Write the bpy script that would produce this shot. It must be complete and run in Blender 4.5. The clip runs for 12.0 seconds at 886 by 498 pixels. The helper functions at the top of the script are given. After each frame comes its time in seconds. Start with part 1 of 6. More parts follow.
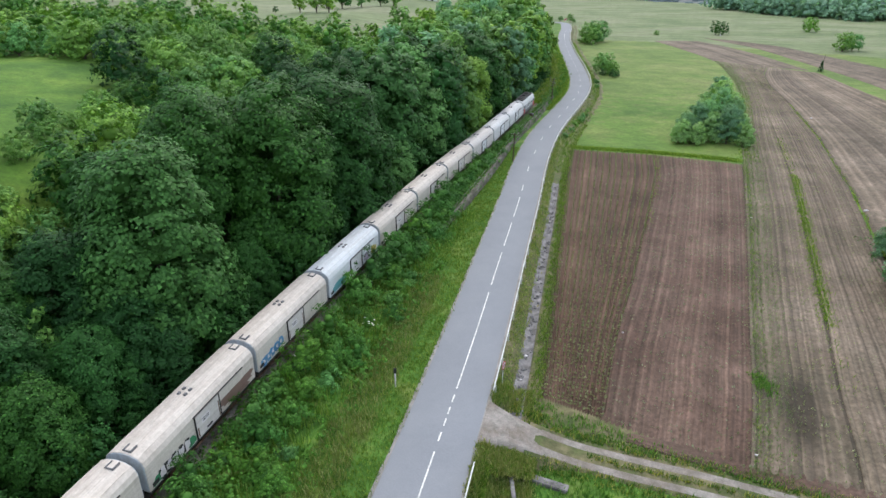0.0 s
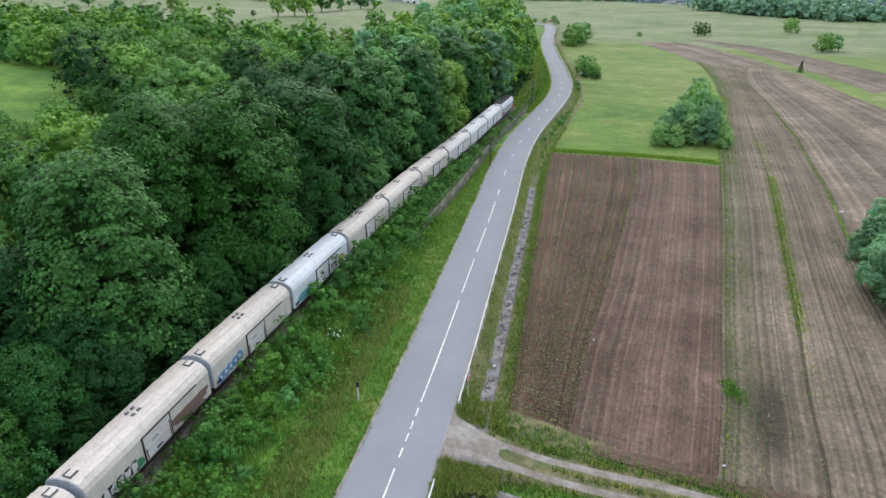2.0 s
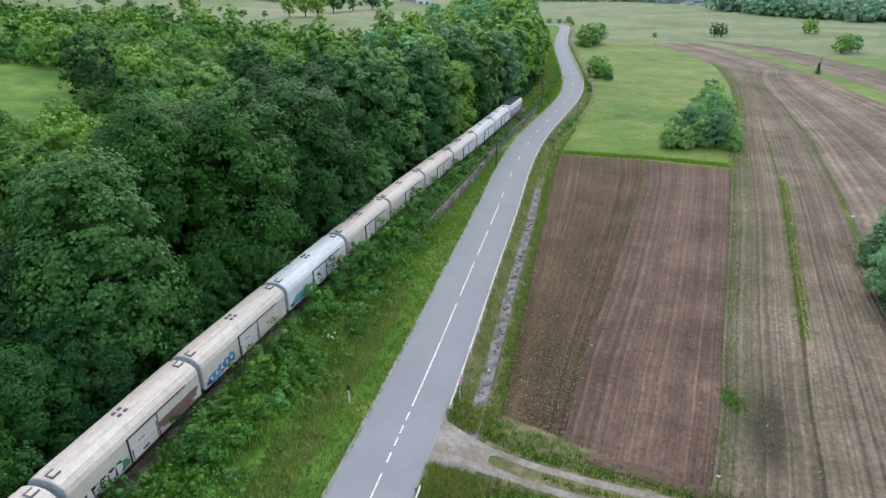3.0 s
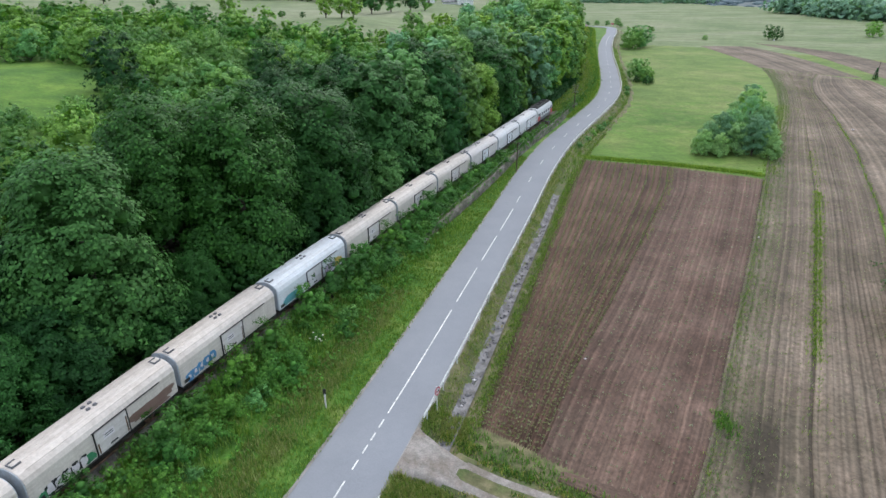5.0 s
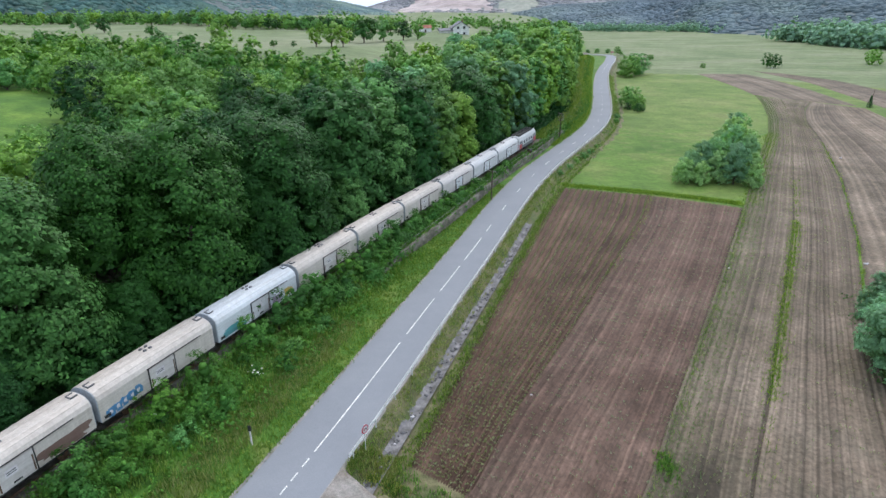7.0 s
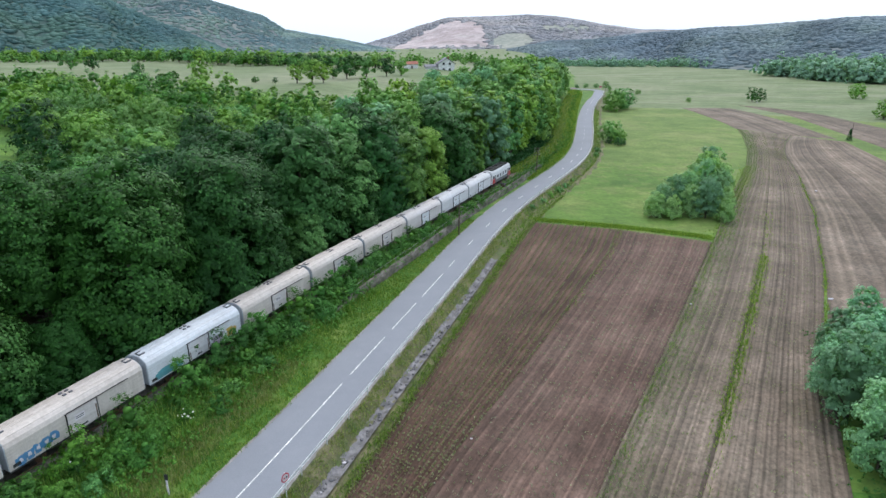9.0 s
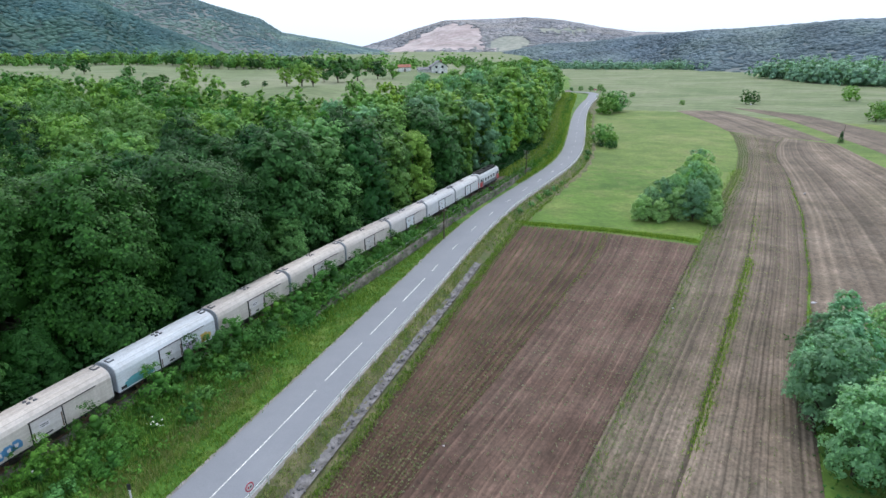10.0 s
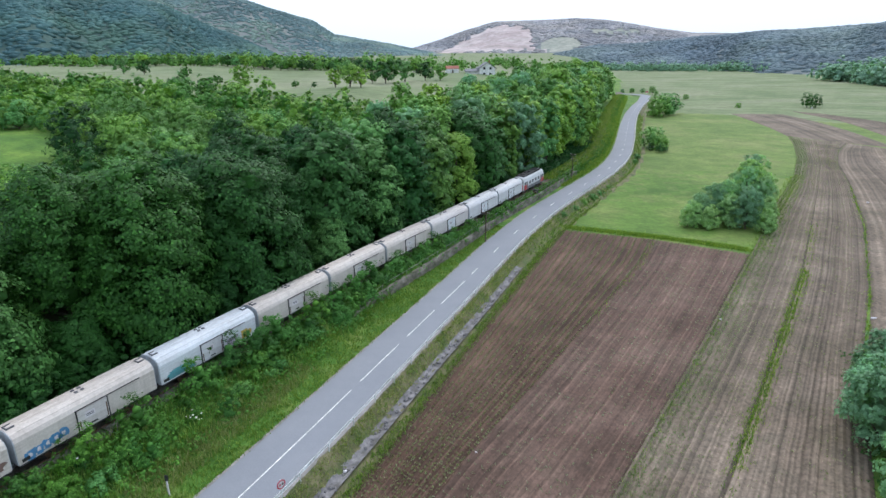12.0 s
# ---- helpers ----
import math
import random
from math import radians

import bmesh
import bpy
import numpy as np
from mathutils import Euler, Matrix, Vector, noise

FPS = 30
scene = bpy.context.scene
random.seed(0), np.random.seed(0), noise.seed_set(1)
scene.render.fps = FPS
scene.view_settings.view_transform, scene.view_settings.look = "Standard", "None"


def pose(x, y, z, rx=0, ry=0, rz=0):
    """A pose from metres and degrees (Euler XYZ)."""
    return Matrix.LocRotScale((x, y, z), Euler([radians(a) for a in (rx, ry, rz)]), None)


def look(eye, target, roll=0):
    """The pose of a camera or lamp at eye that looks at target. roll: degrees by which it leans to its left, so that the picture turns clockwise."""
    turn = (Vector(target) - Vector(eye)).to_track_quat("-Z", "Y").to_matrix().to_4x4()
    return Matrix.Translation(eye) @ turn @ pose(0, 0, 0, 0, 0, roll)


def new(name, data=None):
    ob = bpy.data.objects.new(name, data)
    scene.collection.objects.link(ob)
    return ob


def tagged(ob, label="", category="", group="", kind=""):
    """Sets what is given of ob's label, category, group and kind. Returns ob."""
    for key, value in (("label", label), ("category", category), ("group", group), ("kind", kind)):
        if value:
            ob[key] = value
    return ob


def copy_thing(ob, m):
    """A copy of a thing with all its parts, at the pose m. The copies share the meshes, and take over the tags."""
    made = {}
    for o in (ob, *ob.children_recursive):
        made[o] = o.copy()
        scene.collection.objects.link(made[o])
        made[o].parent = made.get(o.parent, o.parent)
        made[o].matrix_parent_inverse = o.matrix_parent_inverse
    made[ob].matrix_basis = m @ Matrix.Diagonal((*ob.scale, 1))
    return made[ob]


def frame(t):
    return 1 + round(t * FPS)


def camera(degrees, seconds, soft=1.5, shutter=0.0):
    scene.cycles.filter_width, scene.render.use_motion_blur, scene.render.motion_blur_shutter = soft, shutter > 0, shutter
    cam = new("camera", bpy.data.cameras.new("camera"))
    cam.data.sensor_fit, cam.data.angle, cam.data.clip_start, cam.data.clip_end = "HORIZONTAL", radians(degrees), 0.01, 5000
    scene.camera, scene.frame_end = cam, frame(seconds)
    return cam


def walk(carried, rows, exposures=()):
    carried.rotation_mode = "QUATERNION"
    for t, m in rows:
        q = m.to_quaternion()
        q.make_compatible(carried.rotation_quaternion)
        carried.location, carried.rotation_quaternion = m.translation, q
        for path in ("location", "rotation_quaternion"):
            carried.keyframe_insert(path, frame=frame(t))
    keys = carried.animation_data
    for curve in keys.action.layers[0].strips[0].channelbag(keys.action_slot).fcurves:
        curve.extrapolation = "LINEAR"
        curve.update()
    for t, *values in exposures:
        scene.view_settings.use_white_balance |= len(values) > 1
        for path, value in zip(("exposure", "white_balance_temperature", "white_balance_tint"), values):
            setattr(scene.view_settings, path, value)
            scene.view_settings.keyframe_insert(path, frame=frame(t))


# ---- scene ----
cam = camera(71.7, 12.0, soft=1.5)
METRES, EYE, TILT, LEAN, TURN = 25.6, 32.3, -24.3, 0.0, 0.0
ROWS = [
    (0.0, 0.0, 0.0, 0.0, 0.0, 0.0, -0.0),
    (0.5, 0.0176, 0.0123, 0.0073, -0.49, 0.05, 0.29),
    (1.0, 0.0384, 0.0244, 0.0142, -0.91, 0.1, 0.55),
    (1.5, 0.0629, 0.0353, 0.02, -1.3, 0.13, 0.79),
    (2.0, 0.0896, 0.0444, 0.0249, -0.94, 0.17, 0.65),
    (2.5, 0.1216, 0.0538, 0.029, -0.47, 0.21, 0.46),
    (3.0, 0.1597, 0.0625, 0.033, 0.42, 0.22, 0.12),
    (5.0, 0.3627, 0.1075, 0.0526, 4.67, 0.27, -1.69),
    (5.5, 0.4239, 0.1224, 0.06, 5.1, 0.46, -1.85),
    (6.0, 0.4853, 0.1387, 0.0689, 5.35, 0.81, -1.94),
    (6.5, 0.545, 0.1558, 0.0781, 5.47, 1.66, -1.98),
    (7.0, 0.603, 0.1735, 0.0857, 5.53, 2.58, -1.95),
    (7.5, 0.6591, 0.1908, 0.0941, 5.53, 3.5, -1.91),
    (9.5, 0.8676, 0.2513, 0.1249, 5.41, 5.82, -1.66),
    (10.0, 0.91, 0.2645, 0.1317, 5.33, 5.84, -1.61),
    (10.5, 0.9332, 0.2745, 0.1361, 6.73, 5.82, -2.23),
    (11.0, 0.9369, 0.2799, 0.1393, 7.96, 5.8, -2.77),
    (11.5, 0.9361, 0.2835, 0.1419, 8.88, 5.78, -3.17),
    (12.0, 0.9355, 0.285, 0.143, 9.4, 5.77, -3.38),
]
walk(cam, [(t, pose(0, 0, EYE, TILT, LEAN, TURN) @ pose(METRES * x, METRES * y, METRES * z, 90 + pitch, roll, yaw)) for t, x, y, z, yaw, pitch, roll in ROWS],
     [(0.0, 0.0, 6500, 10), (3.0, -0.02, 6400, 10), (5.5, -0.03, 6330, 10), (7.5, -0.03, 6250, 10), (9.5, -0.05, 6220, 10), (12.0, -0.05, 6130, 10)])

# ---- world and light ----
SUN_AZ, SUN_EL = radians(5), radians(50)
world = bpy.data.worlds.new("sky")
scene.world = world
world.use_nodes = True
wn, wl = world.node_tree.nodes, world.node_tree.links
sky = wn.new("ShaderNodeTexSky")
sky.sky_type, sky.sun_disc = "NISHITA", False
sky.sun_elevation, sky.sun_rotation = SUN_EL, SUN_AZ
sky.air_density, sky.dust_density, sky.ozone_density = 1.0, 4.0, 1.0
cloud = wn.new("ShaderNodeMix")
cloud.data_type = "RGBA"
cloud.inputs[0].default_value = 0.7
cloud.inputs[7].default_value = (12.0, 13.7, 16.2, 1)
wl.new(sky.outputs[0], cloud.inputs[6])
bg = wn["Background"]
bg.inputs[1].default_value = 0.111
wl.new(cloud.outputs[2], bg.inputs[0])
sun = new("sun", bpy.data.lights.new("sun", "SUN"))
sun.data.energy, sun.data.angle, sun.data.color = 2.15, radians(45), (1.0, 0.95, 0.88)
sun.matrix_world = look((0, 0, 200), (0 - math.sin(SUN_AZ) * 100, -math.cos(SUN_AZ) * 100, 200 - 100 * math.tan(SUN_EL)))


# ---- materials ----
def nodes_of(name):
    m = bpy.data.materials.new(name)
    m.use_nodes = True
    nt = m.node_tree
    return m, nt, nt.nodes["Principled BSDF"]


def noise_tex(nt, scale, detail=6.0, rough=0.6, coords=None, stretch=None, dist=0.0):
    n = nt.nodes.new("ShaderNodeTexNoise")
    n.inputs["Scale"].default_value, n.inputs["Detail"].default_value = scale, detail
    n.inputs["Roughness"].default_value, n.inputs["Distortion"].default_value = rough, dist
    c = nt.nodes.new("ShaderNodeTexCoord")
    if stretch:
        mp = nt.nodes.new("ShaderNodeMapping")
        mp.inputs["Scale"].default_value = stretch
        nt.links.new(c.outputs[coords or "Object"], mp.inputs[0])
        nt.links.new(mp.outputs[0], n.inputs["Vector"])
    else:
        nt.links.new(c.outputs[coords or "Object"], n.inputs["Vector"])
    return n.outputs["Fac"]


def ramp(nt, fac, stops):
    r = nt.nodes.new("ShaderNodeValToRGB")
    while len(r.color_ramp.elements) < len(stops):
        r.color_ramp.elements.new(0.5)
    for e, (p, c) in zip(r.color_ramp.elements, stops):
        e.position, e.color = p, (*c, 1)
    nt.links.new(fac, r.inputs[0])
    return r.outputs[0]


def mix(nt, fac, a, b, mode="MIX"):
    m = nt.nodes.new("ShaderNodeMix")
    m.data_type, m.blend_type = "RGBA", mode
    for sock, v in ((m.inputs[0], fac), (m.inputs[6], a), (m.inputs[7], b)):
        if isinstance(v, (int, float)):
            sock.default_value = v
        elif isinstance(v, tuple):
            sock.default_value = (*v, 1)
        else:
            nt.links.new(v, sock)
    return m.outputs[2]


def bump(nt, bsdf, height, strength, distance):
    b = nt.nodes.new("ShaderNodeBump")
    b.inputs["Strength"].default_value, b.inputs["Distance"].default_value = strength, distance
    nt.links.new(height, b.inputs["Height"])
    nt.links.new(b.outputs[0], bsdf.inputs["Normal"])


def surface(name, base, dark, light, big, fine, rough=0.85, metal=0.0, relief=0.3, depth=0.02, spread=0.5, stretch=None, mottle=1.0, grain=1.0):
    """A surface with stains at the scale `big` and grain at the scale `fine` (waves per metre)."""
    m, nt, b = nodes_of(name)
    lo, hi = 0.5 - 0.25 * spread, 0.5 + 0.25 * spread
    c1 = ramp(nt, noise_tex(nt, big, 5, 0.6, stretch=stretch), [(lo, dark), (0.5, base), (hi, light)])
    c2 = ramp(nt, noise_tex(nt, fine, 4, 0.7, stretch=stretch), [(0.3, (1 - 0.28 * grain,) * 3), (0.7, (1 + 0.2 * grain,) * 3)])
    c3 = ramp(nt, noise_tex(nt, math.sqrt(big * fine), 4, 0.65, stretch=stretch), [(0.36, tuple(1 + mottle * (c - 1) for c in (0.82, 0.84, 0.8))), (0.64, tuple(1 + mottle * (c - 1) for c in (1.15, 1.12, 1.1)))])
    nt.links.new(mix(nt, 1.0, mix(nt, 1.0, c1, c3, "MULTIPLY"), c2, "MULTIPLY"), b.inputs["Base Color"])
    b.inputs["Roughness"].default_value, b.inputs["Metallic"].default_value = rough, metal
    b.inputs["Specular IOR Level"].default_value = 0.3
    bump(nt, b, noise_tex(nt, fine * 1.7, 3, 0.6, stretch=stretch), relief, depth)
    return m


def leafy(name, dark, mid, light, through_light=0.16, gloss=0.2):
    """Leaves: colour varies by tree and by leaf, and some light passes through."""
    m, nt, b = nodes_of(name)
    info = nt.nodes.new("ShaderNodeObjectInfo")
    geo = nt.nodes.new("ShaderNodeNewGeometry")
    by_leaf = ramp(nt, geo.outputs["Random Per Island"], [(0.0, dark), (0.45, mid), (0.82, light), (1.0, tuple(1.5 * c for c in light))])
    by_tree = ramp(nt, info.outputs["Random"], [(0.0, (0.62, 0.7, 0.8)), (0.3, (0.95, 0.95, 0.95)), (0.6, (1.35, 1.2, 0.85)), (0.8, (0.85, 1.0, 1.15)), (1.0, (1.15, 1.12, 1.0))])
    col = mix(nt, 1.0, by_leaf, by_tree, "MULTIPLY")
    nt.links.new(col, b.inputs["Base Color"])
    b.inputs["Roughness"].default_value = 0.7 - 0.5 * gloss
    b.inputs["Specular IOR Level"].default_value = gloss
    tr = nt.nodes.new("ShaderNodeBsdfTranslucent")
    nt.links.new(mix(nt, 1.0, col, (1.2, 1.3, 0.6), "MULTIPLY"), tr.inputs[0])
    mx = nt.nodes.new("ShaderNodeMixShader")
    mx.inputs[0].default_value = through_light
    nt.links.new(b.outputs[0], mx.inputs[1])
    nt.links.new(tr.outputs[0], mx.inputs[2])
    nt.links.new(mx.outputs[0], nt.nodes["Material Output"].inputs[0])
    return m


def paint(name, colour, dirt=(0.25, 0.2, 0.16), amount=0.5, rough=0.55, metal=0.0):
    """Worn paint with streaks of dirt running down."""
    m, nt, b = nodes_of(name)
    streak = ramp(nt, noise_tex(nt, 1.0, 6, 0.65, stretch=(1.6, 1.6, 0.25)), [(0.45, (0, 0, 0)), (0.75, (amount, amount, amount))])
    runs = ramp(nt, noise_tex(nt, 1.0, 5, 0.6, stretch=(0.22, 4.5, 4.5)), [(0.42, (1, 1, 1)), (0.68, (0.84, 0.815, 0.8))])
    spots = ramp(nt, noise_tex(nt, 5.0, 5, 0.7), [(0.4, tuple(0.86 * c for c in colour)), (0.65, colour)])
    nt.links.new(mix(nt, streak, mix(nt, 1.0, spots, runs, "MULTIPLY"), dirt), b.inputs["Base Color"])
    b.inputs["Roughness"].default_value, b.inputs["Metallic"].default_value = rough, metal
    bump(nt, b, noise_tex(nt, 3.0, 3), 0.15, 0.02)
    return m


def soil(name, *args, **more):
    """Ploughed earth whose rows differ in tone."""
    m = surface(name, *args, **more)
    nt = m.node_tree
    b = nt.nodes["Principled BSDF"]
    col = b.inputs["Base Color"].links[0].from_socket
    tone = nt.nodes.new("ShaderNodeAttribute")
    tone.attribute_name = "row_tone"
    nt.links.new(mix(nt, 1.0, col, tone.outputs["Color"], "MULTIPLY"), b.inputs["Base Color"])
    return m


GRASS = surface("grass", (0.0838, 0.1729, 0.0203), (0.0528, 0.1276, 0.0154), (0.1325, 0.224, 0.0308), 0.09, 2.2, 0.9, relief=0.6, depth=0.08)
MEADOW = surface("meadow_grass", (0.1026, 0.1841, 0.0293), (0.0684, 0.1406, 0.0207), (0.1852, 0.2198, 0.0646), 0.03, 1.1, 0.9, relief=0.6, depth=0.1, spread=0.55)
# the further meadow is paler and yellower, the far pasture greyer
MEADOW_PALE = surface("pale_meadow_grass", (0.1261, 0.1862, 0.0410), (0.0921, 0.1519, 0.0312), (0.1794, 0.2107, 0.0656), 0.03, 1.1, 0.9, relief=0.6, depth=0.1, spread=0.6)
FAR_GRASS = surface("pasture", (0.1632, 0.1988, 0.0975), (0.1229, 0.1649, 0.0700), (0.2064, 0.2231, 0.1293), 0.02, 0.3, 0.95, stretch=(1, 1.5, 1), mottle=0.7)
VERGE = surface("verge_grass", (0.0725, 0.1713, 0.0219), (0.0523, 0.1305, 0.0164), (0.161, 0.2215, 0.051), 0.22, 3.0, 0.9, relief=0.7, depth=0.08)
DRY = surface("dry_bank", (0.120, 0.118, 0.056), (0.075, 0.102, 0.034), (0.195, 0.173, 0.098), 0.35, 3.0, 0.9, relief=0.7, depth=0.08)
SOIL_A = soil("dark_soil", (0.1000, 0.0604, 0.0426), (0.0755, 0.0445, 0.0312), (0.1204, 0.0753, 0.0551), 0.12, 2.5, 0.95, relief=0.8, depth=0.06, mottle=0.9, grain=1.5)
SOIL_B = soil("red_soil", (0.1234, 0.0794, 0.0623), (0.0987, 0.0621, 0.0477), (0.1452, 0.0977, 0.0768), 0.1, 2.5, 0.95, relief=0.8, depth=0.06, mottle=0.9, grain=1.5)
SOIL_C = soil("pale_soil", (0.1525, 0.1183, 0.0899), (0.1185, 0.0950, 0.0691), (0.1839, 0.1454, 0.1134), 0.08, 2.0, 0.95, relief=0.8, depth=0.06, mottle=0.9, grain=1.5)
ASPHALT = surface("asphalt", (0.2308, 0.2406, 0.2652), (0.2062, 0.2161, 0.2387), (0.2554, 0.2652, 0.2878), 0.12, 9.0, 0.85, relief=0.15, depth=0.004, spread=1.2, mottle=0.12, grain=0.3)
LINE_PAINT = surface("line_paint", (0.7, 0.7, 0.7), (0.5, 0.5, 0.5), (0.8, 0.8, 0.8), 1.5, 12.0, 0.7, relief=0.1, depth=0.003)
DUST = surface("road_dust", (0.27, 0.25, 0.24), (0.2, 0.19, 0.17), (0.33, 0.31, 0.3), 0.6, 8.0, 0.95, mottle=0.4, grain=0.6)
GRAVEL = surface("gravel", (0.25, 0.222, 0.205), (0.2, 0.172, 0.15), (0.3, 0.275, 0.258), 0.5, 9.0, 0.95, relief=0.8, depth=0.03)
BALLAST = surface("ballast", (0.15, 0.135, 0.12), (0.09, 0.08, 0.07), (0.22, 0.2, 0.18), 0.8, 11.0, 0.95, relief=1.0, depth=0.05)
CONCRETE = surface("concrete", (0.24, 0.235, 0.22), (0.15, 0.145, 0.13), (0.32, 0.31, 0.29), 0.7, 8.0, 0.9, relief=0.4, depth=0.01)
STONE = surface("rubble", (0.1765, 0.1684, 0.1742), (0.1142, 0.1072, 0.1056), (0.2492, 0.2348, 0.2429), 0.9, 9.0, 0.9, relief=0.5, depth=0.02)
STEEL = surface("galvanised_steel", (0.69, 0.7015, 0.713), (0.575, 0.5865, 0.598), (0.782, 0.7935, 0.805), 1.0, 14.0, 0.5, 0.15, relief=0.1, depth=0.003)
RUST = surface("rusty_steel", (0.12, 0.07, 0.045), (0.07, 0.045, 0.03), (0.2, 0.12, 0.08), 2.0, 20.0, 0.7, 0.3)
DARK = surface("dark_metal", (0.035, 0.035, 0.038), (0.02, 0.02, 0.022), (0.06, 0.058, 0.055), 1.5, 12.0, 0.6, 0.2)
WOOD = surface("weathered_wood", (0.1, 0.075, 0.055), (0.06, 0.045, 0.035), (0.15, 0.12, 0.095), 1.0, 9.0, 0.9, stretch=(6, 6, 0.6))
WEATHERED_WALL = surface("old_stone_wall", (0.16, 0.145, 0.12), (0.08, 0.085, 0.055), (0.26, 0.24, 0.21), 0.5, 3.0, 0.95, relief=0.9, depth=0.06, stretch=(1, 1, 2))
BARK = surface("bark", (0.09, 0.075, 0.06), (0.05, 0.04, 0.032), (0.14, 0.12, 0.1), 0.8, 6.0, 0.95, relief=0.8, depth=0.04, stretch=(3, 3, 0.6))
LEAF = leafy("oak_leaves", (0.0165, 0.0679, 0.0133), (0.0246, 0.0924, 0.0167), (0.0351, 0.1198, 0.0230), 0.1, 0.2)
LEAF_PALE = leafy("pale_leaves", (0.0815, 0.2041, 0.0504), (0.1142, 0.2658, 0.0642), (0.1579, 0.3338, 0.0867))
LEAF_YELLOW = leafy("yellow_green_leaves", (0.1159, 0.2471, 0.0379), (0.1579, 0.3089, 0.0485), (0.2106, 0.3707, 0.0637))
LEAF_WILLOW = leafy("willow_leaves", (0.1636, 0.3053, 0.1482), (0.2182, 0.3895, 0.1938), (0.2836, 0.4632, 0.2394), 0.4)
# a bluer green, for the distant tree line only
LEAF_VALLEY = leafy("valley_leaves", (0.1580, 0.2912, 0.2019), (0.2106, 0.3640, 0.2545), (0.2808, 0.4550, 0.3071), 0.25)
LEAF_THICKET = leafy("thicket_leaves", (0.0829, 0.2000, 0.0421), (0.1170, 0.2556, 0.0540), (0.1609, 0.3167, 0.0721))
LEAF_SHRUB = leafy("shrub_leaves", (0.0371, 0.1190, 0.0185), (0.0579, 0.1687, 0.0252), (0.0868, 0.2233, 0.0380))
BLADES = leafy("grass_blades", (0.0651, 0.1448, 0.0238), (0.1085, 0.2174, 0.0356), (0.2169, 0.2898, 0.0831), 0.4)
CROP = leafy("crop_leaves", (0.17, 0.21, 0.11), (0.21, 0.245, 0.14), (0.27, 0.29, 0.19), 0.25)
FALLOW = leafy("fallow_grass_blades", (0.1200, 0.1770, 0.0600), (0.1600, 0.2242, 0.0800), (0.2200, 0.2714, 0.1200), 0.25)
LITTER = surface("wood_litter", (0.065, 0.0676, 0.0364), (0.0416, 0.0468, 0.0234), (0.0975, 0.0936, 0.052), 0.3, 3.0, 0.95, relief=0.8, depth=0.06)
LEAF_FRESH = leafy("fresh_leaves", (0.0288, 0.0927, 0.0202), (0.0405, 0.1212, 0.0263), (0.0549, 0.1497, 0.0355), 0.1, 0.2)
# haze is put into the hill colours: paler and greyer-blue with distance
HAZED_FLOOR = surface("hazed_forest_floor", (0.054, 0.1, 0.09), (0.04, 0.08, 0.07), (0.07, 0.12, 0.105), 0.02, 0.15, 0.95)
HAZED_FAR_FLOOR = surface("hazed_far_floor", (0.15, 0.17, 0.172), (0.12, 0.145, 0.152), (0.18, 0.2, 0.19), 0.01, 0.1, 0.95)
HAZED_FOREST = soil("hazed_forest_leaves", (0.0774, 0.1558, 0.1524), (0.0581, 0.1225, 0.1325), (0.1085, 0.1952, 0.1567), 0.008, 0.1, 0.9, relief=0.2, depth=0.5, grain=0.4)
HAZED_FAR = soil("hazed_far_leaves", (0.1281, 0.1706, 0.1926), (0.1029, 0.1404, 0.1702), (0.1575, 0.2052, 0.2072), 0.007, 0.08, 0.9, relief=0.2, depth=0.5, grain=0.4)
HAZED_MID = soil("hazed_hill_leaves", (0.1317, 0.2013, 0.1995), (0.1000, 0.1657, 0.1811), (0.1767, 0.2485, 0.2074), 0.008, 0.1, 0.9, relief=0.2, depth=0.5, grain=0.4)
HAZED_GRASS = surface("hazed_hill_pasture", (0.25, 0.265, 0.225), (0.21, 0.23, 0.195), (0.29, 0.295, 0.25), 0.01, 0.08, 0.95, mottle=0.5)
HAZED_REMOTE = soil("hazed_remote_leaves", (0.2665, 0.2650, 0.2812), (0.2275, 0.2313, 0.2562), (0.3185, 0.3000, 0.3000), 0.006, 0.06, 0.9, relief=0.2, depth=0.5, grain=0.4)
PETAL = surface("petals", (0.75, 0.75, 0.65), (0.6, 0.6, 0.5), (0.85, 0.85, 0.78), 3.0, 20.0, 0.8)
WHITE_PAINT = paint("white_wagon_paint", (0.74, 0.77, 0.8), amount=0.18)
CREAM_PAINT = paint("cream_wagon_paint", (0.68, 0.61, 0.55), amount=0.36)
PINK_PAINT = paint("pinkish_wagon_paint", (0.67, 0.625, 0.6), amount=0.22)
GREY_PAINT = paint("pale_grey_wagon_paint", (0.68, 0.68, 0.69), amount=0.25)
END_PAINT = paint("grey_end_paint", (0.5, 0.545, 0.6), amount=0.55)
LOCO_WHITE = paint("loco_white", (0.62, 0.63, 0.64), amount=0.3)
LOCO_RED = paint("loco_red", (0.5, 0.03, 0.04), amount=0.3)
LOCO_ROOF = paint("loco_roof", (0.16, 0.165, 0.18), amount=0.4)
TEAL = paint("teal_spray", (0.12, 0.38, 0.42), amount=0.2)
BLUE = paint("blue_spray", (0.09, 0.27, 0.5), amount=0.2)
BROWN = paint("brown_spray", (0.2, 0.12, 0.1), amount=0.3)
YELLOW = paint("yellow_spray", (0.6, 0.42, 0.1), amount=0.2)
GREEN = paint("green_spray", (0.05, 0.26, 0.12), amount=0.2)
MAUVE = paint("mauve_spray", (0.4, 0.33, 0.42), amount=0.2)
SIGN_RED = paint("sign_red", (0.55, 0.05, 0.09), amount=0.1)
SIGN_WHITE = paint("sign_white", (0.75, 0.7, 0.72), amount=0.1)
